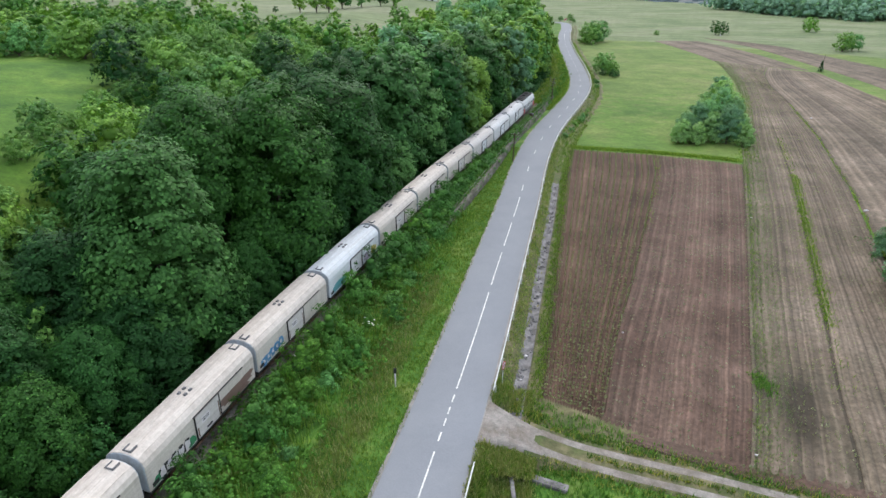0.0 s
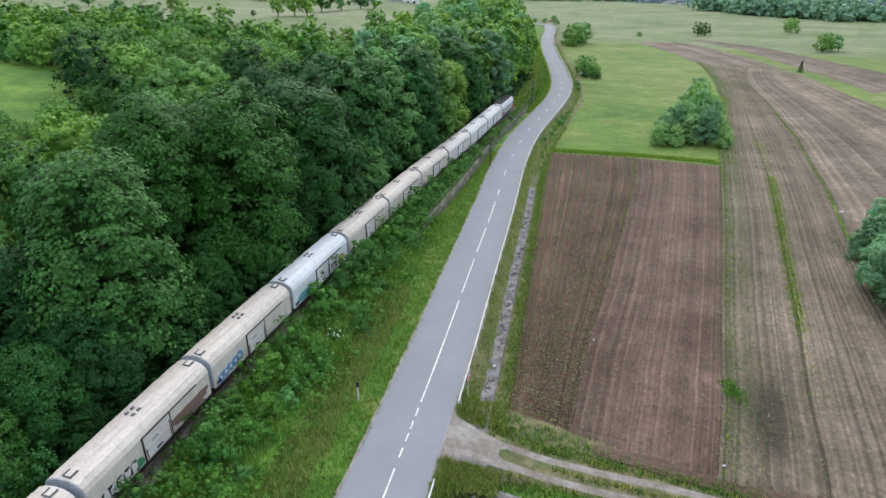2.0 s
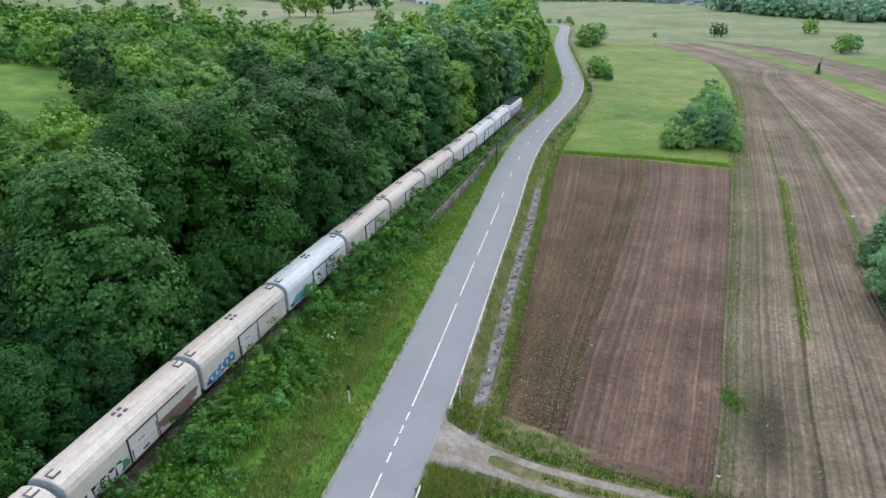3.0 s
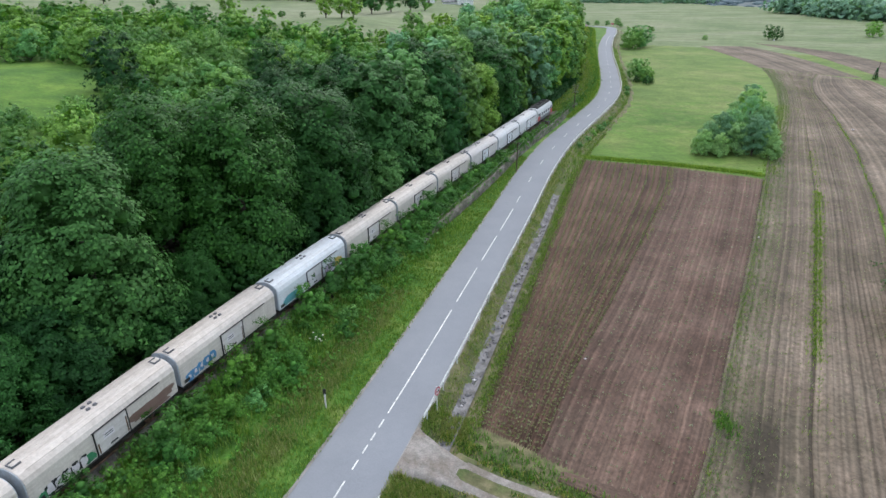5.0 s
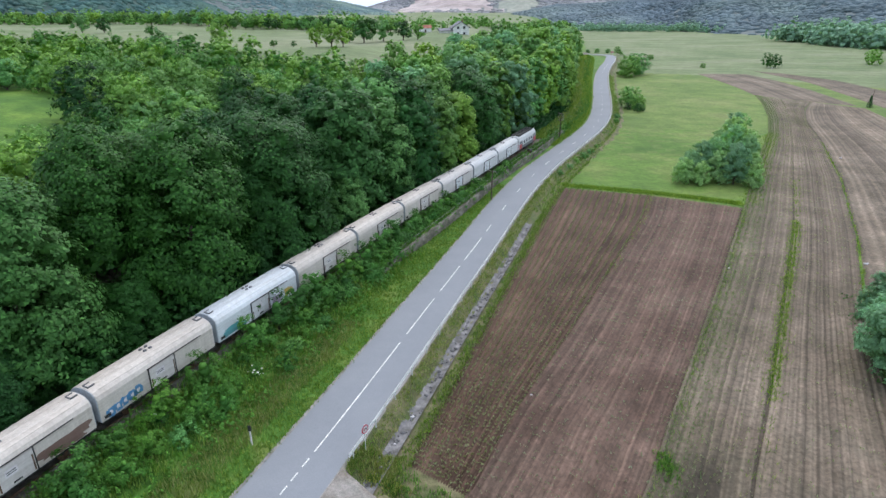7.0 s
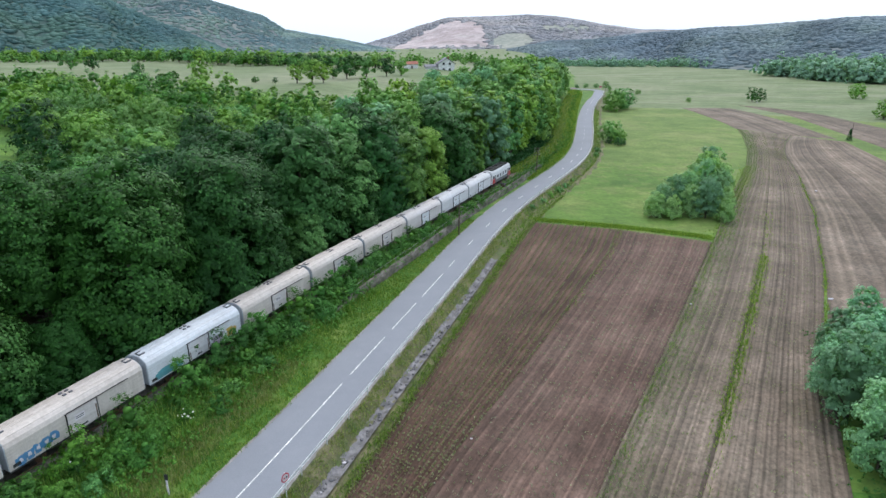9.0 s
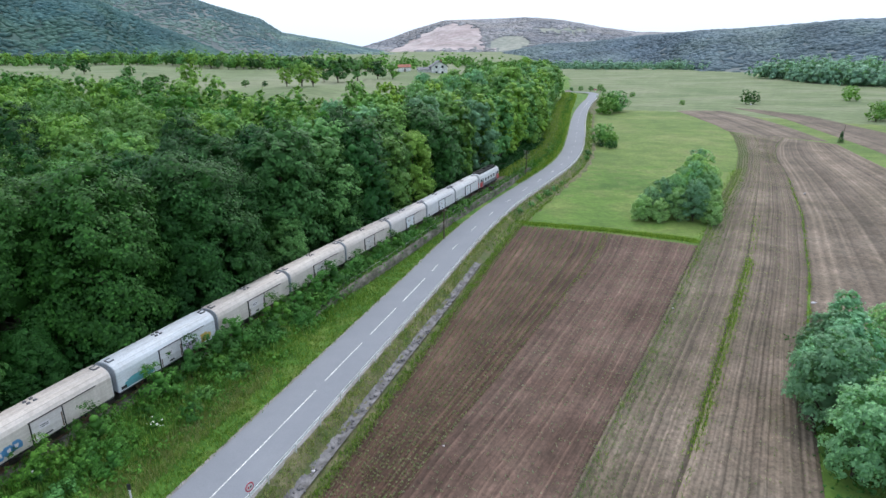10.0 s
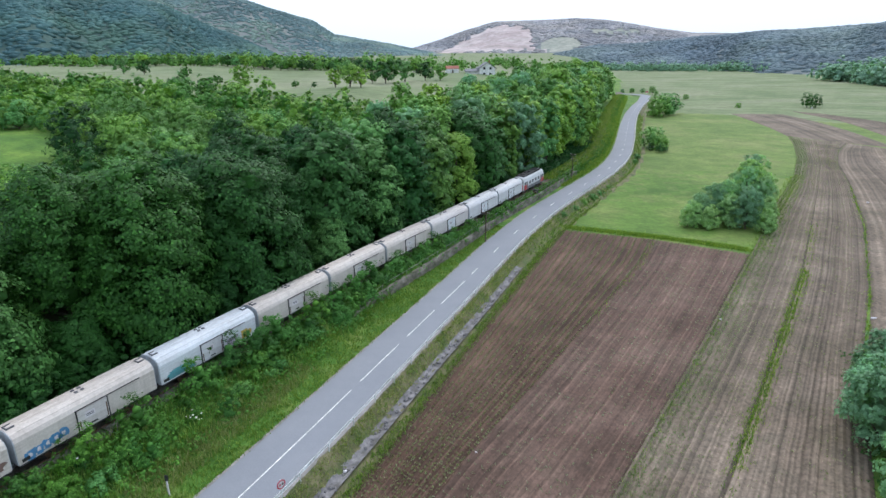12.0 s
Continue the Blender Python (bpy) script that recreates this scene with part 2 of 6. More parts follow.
ROOF_TILE = surface("grey_roof", (0.18, 0.18, 0.198), (0.144, 0.144, 0.162), (0.216, 0.216, 0.24), 1.0, 5.0, 0.8)
RED_TILE = surface("red_roof", (0.32, 0.12, 0.08), (0.24, 0.08, 0.06), (0.4, 0.17, 0.12), 1.0, 5.0, 0.8)
PLASTER = surface("white_plaster", (0.75, 0.75, 0.74), (0.66, 0.66, 0.65), (0.82, 0.82, 0.81), 0.5, 5.0, 0.9)
QUARRY = surface("quarry_rock", (0.4050, 0.3375, 0.3360), (0.3375, 0.2767, 0.2730), (0.4860, 0.4185, 0.4130), 0.01, 0.06, 0.95, stretch=(1, 1, 3))
GLASS, _nt, _b = nodes_of("dark_glass")
_b.inputs["Base Color"].default_value, _b.inputs["Roughness"].default_value = (0.02, 0.025, 0.03, 1), 0.08


# ---- helpers for meshes ----
def data_from(name, verts, faces, mats, smooth=False, index=None):
    """Mesh data from arrays; faces all of one size, or a list."""
    me = bpy.data.meshes.new(name)
    verts = np.asarray(verts, dtype=np.float32)
    if isinstance(faces, np.ndarray):
        k = faces.shape[1]
        me.vertices.add(len(verts))
        me.vertices.foreach_set("co", verts.ravel())
        me.loops.add(faces.size)
        me.loops.foreach_set("vertex_index", faces.astype(np.int32).ravel())
        me.polygons.add(len(faces))
        me.polygons.foreach_set("loop_start", np.arange(0, faces.size, k, dtype=np.int32))
        me.update(calc_edges=True)
    else:
        me.from_pydata([tuple(map(float, v)) for v in verts], [], faces)
    for m in mats if isinstance(mats, (list, tuple)) else [mats]:
        me.materials.append(m)
    if index is not None:
        me.polygons.foreach_set("material_index", np.asarray(index, dtype=np.int32))
    if smooth:
        me.polygons.foreach_set("use_smooth", np.ones(len(me.polygons), dtype=bool))
    me.validate()
    return me


def part(name, bm, material, parent, label="", smooth=False):
    """Links a bmesh as one mesh object under a thing or a part."""
    me = bpy.data.meshes.new(name)
    bm.to_mesh(me)
    bm.free()
    me.materials.append(material)
    if smooth:
        me.polygons.foreach_set("use_smooth", np.ones(len(me.polygons), dtype=bool))
    ob = new(name, me)
    ob.parent = parent
    return tagged(ob, label)


def box(x0, x1, y0, y1, z0, z1, bevel=0.0, bm=None):
    bm = bm or bmesh.new()
    made = bmesh.ops.create_cube(bm, size=1)["verts"]
    bmesh.ops.scale(bm, vec=(x1 - x0, y1 - y0, z1 - z0), verts=made)
    bmesh.ops.translate(bm, vec=((x0 + x1) / 2, (y0 + y1) / 2, (z0 + z1) / 2), verts=made)
    if bevel:
        edges = list({e for v in made for e in v.link_edges})
        bmesh.ops.bevel(bm, geom=edges, offset=bevel, segments=2, affect="EDGES")
    return bm


def rod(a, b, r0, r1=None, seg=8, bm=None):
    bm = bm or bmesh.new()
    a, b = Vector(a), Vector(b)
    m = Matrix.Translation((a + b) / 2) @ (b - a).to_track_quat("Z", "Y").to_matrix().to_4x4()
    bmesh.ops.create_cone(bm, cap_ends=True, segments=seg, radius1=r0, radius2=r0 if r1 is None else r1, depth=(b - a).length, matrix=m)
    return bm


def extrude_profile(profile, x0, x1, bm=None, cap=True):
    """A profile of (y, z), swept along x."""
    bm = bm or bmesh.new()
    a = [bm.verts.new((x0, y, z)) for y, z in profile]
    b = [bm.verts.new((x1, y, z)) for y, z in profile]
    n = len(profile)
    for i in range(n if cap else n - 1):
        j = (i + 1) % n
        bm.faces.new((a[i], a[j], b[j], b[i]))
    if cap:
        bm.faces.new(a[::-1])
        bm.faces.new(b)
    bmesh.ops.recalc_face_normals(bm, faces=bm.faces)
    return bm


def thing(name, label, category, group="", at=None):
    ob = tagged(new(name), label, category, group)
    if at is not None:
        ob.matrix_basis = at
    return ob


def structure(name, me, label="", category=""):
    return tagged(new(name, me), label, category, kind="structure")


def curve_fn(points, lo=-120, hi=620):
    """x as a smooth function of y through some points."""
    ys, xs = zip(*points)
    t = np.arange(lo, hi, 1.0)
    x = np.interp(t, ys, xs)
    a, b = (xs[1] - xs[0]) / (ys[1] - ys[0]), (xs[-1] - xs[-2]) / (ys[-1] - ys[-2])
    x = np.where(t < ys[0], xs[0] + a * (t - ys[0]), np.where(t > ys[-1], xs[-1] + b * (t - ys[-1]), x))
    k = 9
    pad = np.concatenate([x[0] + (np.arange(-k, 0)) * (x[1] - x[0]), x, x[-1] + np.arange(1, k + 1) * (x[-1] - x[-2])])
    x = np.convolve(pad, np.ones(2 * k + 1) / (2 * k + 1), "valid")
    return lambda y: np.interp(y, t, x)


# ---- the plan ----
ROAD_X = curve_fn([(-60, -22.5), (30.7, -1.7), (48.5, 2.6), (60, 5.1), (72.3, 7.85), (83, 10.3), (94.8, 12.9), (106.3, 15.2), (117, 17.8), (128, 20.8),
                   (139.5, 24.3), (149, 28), (159.5, 31.7), (171, 35.9), (181.6, 39.5), (193.5, 42.6), (205.7, 45.1), (217, 46.9), (240, 50.1), (283, 55.4),
                   (328, 61.8), (373, 70), (404, 77), (440, 83)])
TRACK_X = curve_fn([(-60, -41), (0, -27), (30, -19.2), (42, -16.1), (50, -13.8), (58, -11.2), (66, -8.8), (72, -6.9), (80, -4.2), (90, -0.9), (100, 2.7), (110, 6.5), (122, 10.7), (135, 15.1), (148, 19.5), (162, 24.4),
                    (180, 30.2), (197, 34.8), (215, 38.6), (250, 42.5), (300, 47.5), (350, 54), (400, 61), (470, 69)])
RAIL = 1.75
HALF = 2.85


def smooth01(v):
    v = np.clip(v, 0, 1)
    return v * v * (3 - 2 * v)


def along(fn, y):
    """The unit normal (to the right) of a line x = fn(y)."""
    d = (fn(y + 1) - fn(y - 1)) / 2
    n = np.sqrt(1 + d * d)
    return 1 / n, -d / n


def rough(x, y, scale, seed=0.0):
    """Cheap smooth waves for uneven ground."""
    return (np.sin(x / scale + 1.3 + seed) * np.cos(y / scale * 0.83 + 0.4 * np.sin(x / scale * 0.6) + seed)
            + 0.5 * np.sin(x / scale * 2.3 + y / scale * 1.9 + seed * 2)) / 1.5


def valley(x, y):
    """The level of the fields and meadows to the right of the road."""
    z = -1.6 - 0.9 * smooth01((x - 35 - 0.25 * (y - 50)) / 40) + 0.8 * smooth01((y - 115) / 120)
    return z + 0.12 * rough(x, y, 23)


def slope(x, y):
    """The hillside and plateau to the left of the line."""
    d = TRACK_X(y) - x
    z = 14.2 * smooth01((d - 3.5) / 27) + 4.4 * smooth01((d - 22) / 42) + 1.4 * smooth01((y - 100) / 80) * smooth01((d - 15) / 25)
    z = z + 3.0 * smooth01((d - 110) / 120)
    z = z * (1 - 0.35 * smooth01((y - 400) / 250))
    far = np.hypot(x, y)
    return RAIL - 0.35 + z + 0.5 * rough(x, y, 14) * smooth01((d - 8) / 20) + 3 * smooth01((far - 500) / 900)


def ground_z(x, y):
    x, y = np.asarray(x, float), np.asarray(y, float)
    mid = ROAD_X(y)
    side = smooth01((x - mid - 3.0) / 2.6)
    left = np.where(x < TRACK_X(y), slope(x, y), 0.0)
    return left * (1 - side) + valley(x, y) * side


BANK_S, BANK_Z = (0, 0.08, 0.2, 0.4, 0.62, 0.85, 1.06, 1.16), (-0.06, 0.0, 0.06, 0.15, 0.5, RAIL - 0.45, RAIL - 0.3, RAIL - 0.3)
LEFT = 3.08


def bank_z(x, y):
    """The level of the verge between the road and the line."""
    s = (x - ROAD_X(y) + LEFT - 0.15) / (TRACK_X(y) - ROAD_X(y) + LEFT - 0.15)
    return np.interp(s, BANK_S, BANK_Z)


def put(x, y, turn=0.0, scale=1.0, dz=0.0):
    return pose(x, y, float(ground_z(x, y)) + dz, 0, 0, turn) @ Matrix.Scale(scale, 4)


# ---- ground ----
def stretch_axis(lo, hi, step, out):
    mid = np.arange(lo, hi + step, step)
    far = step * 1.22 ** np.arange(1, 40)
    far = np.cumsum(far)
    far = far[far < out]
    return np.concatenate([(lo - far)[::-1], mid, mid[-1] + far])


def sheet(xs, ys, zf):
    gx, gy = np.meshgrid(xs, ys)
    v = np.stack([gx, gy, zf(gx, gy)], -1).reshape(-1, 3)
    n, k = len(ys), len(xs)
    i = (np.arange(n - 1)[:, None] * k + np.arange(k - 1)[None, :]).ravel()
    return v, np.stack([i, i + 1, i + k + 1, i + k], -1)


def sunk_ground(x, y):
    d = x - ROAD_X(y)
    near = ((x > TRACK_X(y) - 5.5) & (d < 6.2) & (y < 500)).astype(float)
    return ground_z(x, y) - 0.9 * near


v, f = sheet(stretch_axis(-130, 190, 2.5, 4200), stretch_axis(-40, 420, 2.5, 4200), sunk_ground)
cx = v[f].mean(1)
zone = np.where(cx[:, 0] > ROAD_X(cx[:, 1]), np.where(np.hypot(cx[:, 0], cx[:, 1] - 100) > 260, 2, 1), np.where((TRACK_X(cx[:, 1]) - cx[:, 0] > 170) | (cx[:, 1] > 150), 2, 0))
zone = np.where((cx[:, 0] > ROAD_X(cx[:, 1])) & (cx[:, 1] < 50) & (cx[:, 0] < 60), 3, zone)
zone = np.where((cx[:, 0] < TRACK_X(cx[:, 1])) & (TRACK_X(cx[:, 1]) - cx[:, 0] < 38), 0, zone)
zone = np.where((zone == 3) & (cx[:, 1] > 39.6 - 0.33 * cx[:, 0]) & (cx[:, 0] < 30), 4, zone)
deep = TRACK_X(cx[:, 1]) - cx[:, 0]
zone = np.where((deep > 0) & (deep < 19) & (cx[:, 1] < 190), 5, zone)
# the meadow turns pale beyond a ragged line
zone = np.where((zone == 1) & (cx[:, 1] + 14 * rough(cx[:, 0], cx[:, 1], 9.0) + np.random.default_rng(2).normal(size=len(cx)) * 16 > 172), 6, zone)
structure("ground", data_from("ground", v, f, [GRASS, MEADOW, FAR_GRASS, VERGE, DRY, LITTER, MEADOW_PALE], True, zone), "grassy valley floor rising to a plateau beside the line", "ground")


def ribbon(fn, y0, y1, offsets, heights, step=1.5, wobble=0.0, zbase=None):
    """A strip that follows x = fn(y): one row of points for each offset to the right, at its height."""
    ys = np.arange(y0, y1 + step * 0.5, step)
    nx, ny = along(fn, ys)
    rows = []
    rng = np.random.default_rng(3)
    for k, (o, h) in enumerate(zip(offsets, heights)):
        o = o(ys) if callable(o) else np.full_like(ys, o)
        h = h(ys) if callable(h) else np.full_like(ys, h)
        w = wobble * rng.normal(size=len(ys)) * (0 < k < len(offsets) - 1)
        rows.append(np.stack([fn(ys) + o * nx, ys + o * ny, h + w], -1))
    k, n = len(offsets), len(ys)
    v = np.stack(rows, 1).reshape(-1, 3)
    i = (np.arange(n - 1)[:, None] * k + np.arange(k - 1)[None, :]).ravel()
    return v, np.stack([i, i + 1, i + k + 1, i + k], -1)


# road: straight length plus the last bend to the left
v, f = ribbon(ROAD_X, -60, 446, (-LEFT - 0.1, -LEFT + 0.1, 0, HALF - 0.1, HALF + 0.1), (-0.05, 0.0, 0.05, 0.0, -0.05))
structure("road", data_from("road", v, f, ASPHALT, True), "worn light grey asphalt country road", "road")
bm = bmesh.new()
prev = None
path_pts = [(83.9, 445), (84.2, 452), (82.5, 459), (77, 465), (69, 469), (58, 472), (40, 475)]
for i, (px, py) in enumerate(path_pts):
    q = path_pts[min(i + 1, len(path_pts) - 1)]
    p = path_pts[max(i - 1, 0)]
    d = Vector((q[0] - p[0], q[1] - p[1], 0)).normalized()
    nrm = Vector((d.y, -d.x, 0)) * HALF
    pair = [bm.verts.new(Vector((px, py, 0.03)) - nrm), bm.verts.new(Vector((px, py, 0.03)) + nrm)]
    if prev:
        bm.faces.new((prev[0], prev[1], pair[1], pair[0]))
    prev = pair
me = bpy.data.meshes.new("road_bend")
bm.to_mesh(me)
bm.free()
me.materials.append(ASPHALT)
structure("road_bend", me, "far bend of the asphalt road", "road")

# verges: left between the road and the line, right down to the fields
gap = lambda s: (lambda y: (TRACK_X(y) - ROAD_X(y)) * s - (1 - s) * (LEFT - 0.15))
v, f = ribbon(ROAD_X, -60, 446, [gap(s) for s in BANK_S[::-1]], BANK_Z[::-1], 1.0, 0.05)
structure("verge_left", data_from("verge_left", v, f, VERGE, True), "mown and rough grass verge", "verge")
for side, lo, hi in ((-1, LEFT - 0.02, LEFT + 0.28), (1, HALF - 0.05, HALF + 0.3)):
    rr = np.random.default_rng(17 + side)
    ragged = lambda y: side * (hi + 0.025 * rr.normal(size=len(y)))
    rows = [lambda y: side * lo * np.ones_like(y), lambda y: side * (lo + hi) / 2 * np.ones_like(y), ragged]
    v, f = ribbon(ROAD_X, -60, 446, rows if side > 0 else rows[::-1], (0.012, -0.015, -0.05) if side > 0 else (-0.01, 0.02, 0.012), 0.7)
    structure("road_shoulder", data_from("road_shoulder", v, f, DUST, True), "dusty edge of the road", "road shoulder")
# the bank drops less where the farm track joins
dam = lambda y: np.exp(-((y - 38.2) / 2.6) ** 4)
low = lambda z: (lambda y: z * (1 - 0.6 * dam(y)) - 0.3 * dam(y))
v, f = ribbon(ROAD_X, -60, 446, [HALF - 0.15, 3.3, 3.9, 4.5, 5.0, 5.6, 6.3, 7.2],
              [-0.06, -0.08, low(-0.35), low(-0.95), low(-1.35), low(-1.3), lambda y: (valley(ROAD_X(y) + 6.3, y) + 0.14) * (1 - 0.3 * dam(y)), lambda y: valley(ROAD_X(y) + 7.2, y) - 0.25], 1.0, 0.04)
k = 7
strip = np.arange(len(f)) % k
structure("verge_right", data_from("verge_right", v, f, [DRY, VERGE], True, np.where(strip >= 7, 1, 0)), "rough grassy bank beside the guard rail", "verge")

# old retaining wall and the bank behind it
WALL_X = curve_fn([(70, -2.2), (74, -0.7), (85, 3.0), (95, 6.3), (108, 10.2), (120, 13.4), (130, 16.6), (141, 20.6), (150, 23.6), (160, 27), (172, 30.4)])
rise = lambda z: (lambda y: z * smooth01((y - 72) / 12) * smooth01((182 - y) / 12) - 0.05)
v, f = ribbon(WALL_X, 72, 182, [-0.5, -0.45, -0.4, 0.0, 0.05, 0.16, 0.24], [-0.3, rise(1.3), rise(1.5), rise(1.55), rise(1.48), rise(0.7), -0.3], 0.8, 0.05)
structure("retaining_wall", data_from("retaining_wall", v, f, WEATHERED_WALL, True), "old weathered stone retaining wall below the line", "wall")
reach = lambda s: (lambda y: -0.38 - s * np.maximum(WALL_X(y) - TRACK_X(y) - 2.3, 0.4))
v, f = ribbon(WALL_X, 72, 182, [reach(1.0), reach(0.75), reach(0.5), reach(0.25), reach(0.0)], [0.8, rise(1.2), rise(1.45), rise(1.4), rise(1.36)], 1.2, 0.06)
structure("railway_bank", data_from("railway_bank", v, f, VERGE, True), "overgrown bank between the line and the wall", "bank")


def poly_ribbon(points, offsets, heights, n=60):
    """A strip along a line of points; heights(x, y, offset)."""
    p = np.array(points, float)
    s = np.concatenate([[0], np.cumsum(np.hypot(*np.diff(p, axis=0).T))])
    t = np.linspace(0, s[-1], n)
    c = np.stack([np.interp(t, s, p[:, 0]), np.interp(t, s, p[:, 1])], -1)
    for _ in range(8):
        c[1:-1] = 0.25 * c[:-2] + 0.5 * c[1:-1] + 0.25 * c[2:]
    d = np.gradient(c, axis=0)
    d /= np.linalg.norm(d, axis=1)[:, None]
    rows = []
    for o in offsets:
        q = c + np.stack([d[:, 1], -d[:, 0]], -1) * (o(t / s[-1])[:, None] if callable(o) else o)
        rows.append(np.concatenate([q, heights(q[:, 0], q[:, 1], o)[:, None]], -1))
    k = len(offsets)
    v = np.stack(rows, 1).reshape(-1, 3)
    i = (np.arange(n - 1)[:, None] * k + np.arange(k - 1)[None, :]).ravel()
    return v, np.stack([i, i + 1, i + k + 1, i + k], -1)


# farm track down to the fields
FARM = [(2.6, 38.6), (4.5, 38.2), (7.5, 37.4), (10.5, 36.5), (14, 35.1), (19, 33.4), (25, 31.0), (33, 28), (48, 24)]
ramp_z = lambda x, y: -0.03 - 1.55 * smooth01((x - ROAD_X(y) - 2.6) / 9) + 0.02
v, f = poly_ribbon([(6.6, 37.65)] + FARM[2:], [-2.5, -1.65, -0.3, 0.3, 1.65, 2.6], lambda x, y, o: ramp_z(x, y) + {-2.5: -0.7, 2.6: -0.7}.get(o, 0.0) + (0.03 if abs(o) < 0.5 else 0.0), 110)
structure("farm_track", data_from("farm_track", v, f, DRY, True), "grassy farm track leaving the road", "track")
for o in (-0.85, 0.85):
    w = 0.44
    v, f = poly_ribbon(FARM[2:], [o - w, o, o + w], lambda x, y, q: ramp_z(x, y) + (0.04 if abs(q) == 0.85 else 0.012), 110)
    structure("wheel_rut", data_from("wheel_rut", v, f, GRAVEL, True), "pale gravel wheel rut", "track")
# its mouth fans out to the road's edge
t, s = np.meshgrid(np.linspace(0, 1, 14), np.linspace(0, 1, 11), indexing="ij")
ey = 35.6 + 6.4 * s
ex = ROAD_X(ey) + HALF + 0.02
tx, ty = 11.5 + 0.9 * (s - 0.5), 36.1 + 2.7 * (s - 0.5)
kx, ky = ex * 0.6 + 2.6, 37.9 + 2.9 * (s - 0.5)
mx, my = (1 - t) ** 2 * ex + 2 * t * (1 - t) * kx + t * t * tx, (1 - t) ** 2 * ey + 2 * t * (1 - t) * ky + t * t * ty
rim = np.minimum(s, 1 - s) < 0.01
v = np.stack([mx, my, np.where(t < 0.01, -0.02, ramp_z(mx, my) + 0.06 - 0.12 * t ** 3) - 0.5 * rim], -1).reshape(-1, 3)
i = (np.arange(13)[:, None] * 11 + np.arange(10)[None, :]).ravel()
f = np.stack([i, i + 11, i + 12, i + 1], -1)
structure("track_mouth", data_from("track_mouth", v, f, GRAVEL, True), "gravel mouth of the farm track", "track")


# ---- fields ----
def resample(points, n):
    p = np.array(points, float)
    s = np.concatenate([[0], np.cumsum(np.hypot(*np.diff(p, axis=0).T))])
    t = np.linspace(0, s[-1], n)
    out = np.stack([np.interp(t, s, p[:, 0]), np.interp(t, s, p[:, 1])], -1)
    for _ in range(6):
        out[1:-1] = 0.25 * out[:-2] + 0.5 * out[1:-1] + 0.25 * out[2:]
    return out


def field(name, left, right, rows, mat, label, relief=0.09, per_row=4, step=1.2, lift=0.07, tones=0.12, weave=0.0, stains=(), lines=0.0, furrow=0):
    """Ploughed land between two lines, with furrows fanning from one to the other."""
    n = int(max(np.hypot(*np.diff(np.array(left, float), axis=0).T).sum() / step, 8))
    a, b = resample(left, n), resample(right, n)
    rng = np.random.default_rng(len(name))
    k = rows * per_row + 1
    t = np.linspace(0, 1, k)
    wander = weave / rows * np.cumsum(rng.normal(size=n) * 0.25)
    wander -= np.linspace(wander[0], wander[-1], n)
    tt = np.clip(t[None, :] + wander[:, None] * (t * (1 - t) * 4)[None, :], 0, 1)
    p = a[:, None] * (1 - tt)[..., None] + b[:, None] * tt[..., None]
    which = np.arange(k) // per_row
    deep = rng.uniform(0.5, 1.3, rows + 1)[which]
    h = relief * deep * np.sin(np.arange(k) / per_row * 2 * np.pi) + 0.006 * rng.normal(size=(n, k))
    edge = np.ones((n, k))
    edge[0], edge[-1], edge[:, 0], edge[:, -1] = -3, -3, -3, -3
    z = valley(p[..., 0], p[..., 1]) + np.where(edge > 0, lift + relief + h, -0.1)
    v = np.concatenate([p, z[..., None]], -1).reshape(-1, 3)
    i = (np.arange(n - 1)[:, None] * k + np.arange(k - 1)[None, :]).ravel()
    me = data_from(name, v, np.stack([i, i + 1, i + k + 1, i + k], -1), mat, True)
    band = np.convolve(rng.normal(size=k + 40), np.hanning(41) / 4.5, "valid")[:k]
    tone = 1 + tones * (0.8 * rng.normal(size=k) + 0.5 * np.repeat(rng.normal(size=rows + 1), per_row)[:k] + 0.9 * band)
    patch = 1 + 0.5 * tones * rough(p[..., 0], p[..., 1], 7.0, len(name))
    for at in rng.integers(2, k - 3, int(rows * lines)):
        wide = int(rng.integers(1, 3))
        tone[at:at + wide] *= rng.uniform(1.1, 1.32) if rng.random() < 0.72 else rng.uniform(0.72, 0.9)
    if furrow:
        tone[-1 - furrow:] *= 0.55
    drift = np.array([np.convolve(rng.normal(size=n + 24), np.hanning(25) / 3.5, "valid")[:n] for _ in range(k)]).T
    tone = tone[None, :] * patch * (1 + 0.55 * tones * drift)
    for sx, sy, sr, k2 in stains:
        tone = tone * (1 + (k2 - 1) * np.exp(-(((p[..., 0] - sx - 0.42 * (p[..., 1] - sy)) / sr) ** 2 + ((p[..., 1] - sy) / (sr * 2.2)) ** 2)))
    tone = np.clip(tone, 0.5, 1.6).ravel()
    col = np.stack([tone, tone, tone, np.ones_like(tone)], -1)
    me.color_attributes.new("row_tone", "FLOAT_COLOR", "POINT").data.foreach_set("color", col.astype(np.float32).ravel())
    structure(name, me, label, "field")
    return a, b


A_LEFT = [(8.4, 43.2), (10.4, 53), (13.1, 65.4), (16.8, 83.3), (22.6, 111.6), (26, 126)]
AB = [(12.9, 40.2), (17.5, 53), (22.8, 65.4), (29.9, 83.3), (39.5, 108), (43.2, 121.6)]
B_RIGHT = [(22.9, 34.2), (27.5, 43.8), (31.4, 53), (36.9, 65.4), (44.8, 83.3), (52.6, 101.7), (58.3, 115.2)]
CURVE = [(22.5, 34.3), (27.2, 43.9), (31.1, 53.1), (36.6, 65.5), (44.5, 83.4), (52.6, 102.2), (59.2, 117.4), (71.8, 148), (89, 186.5), (99, 214), (108.5, 246), (112, 262)]
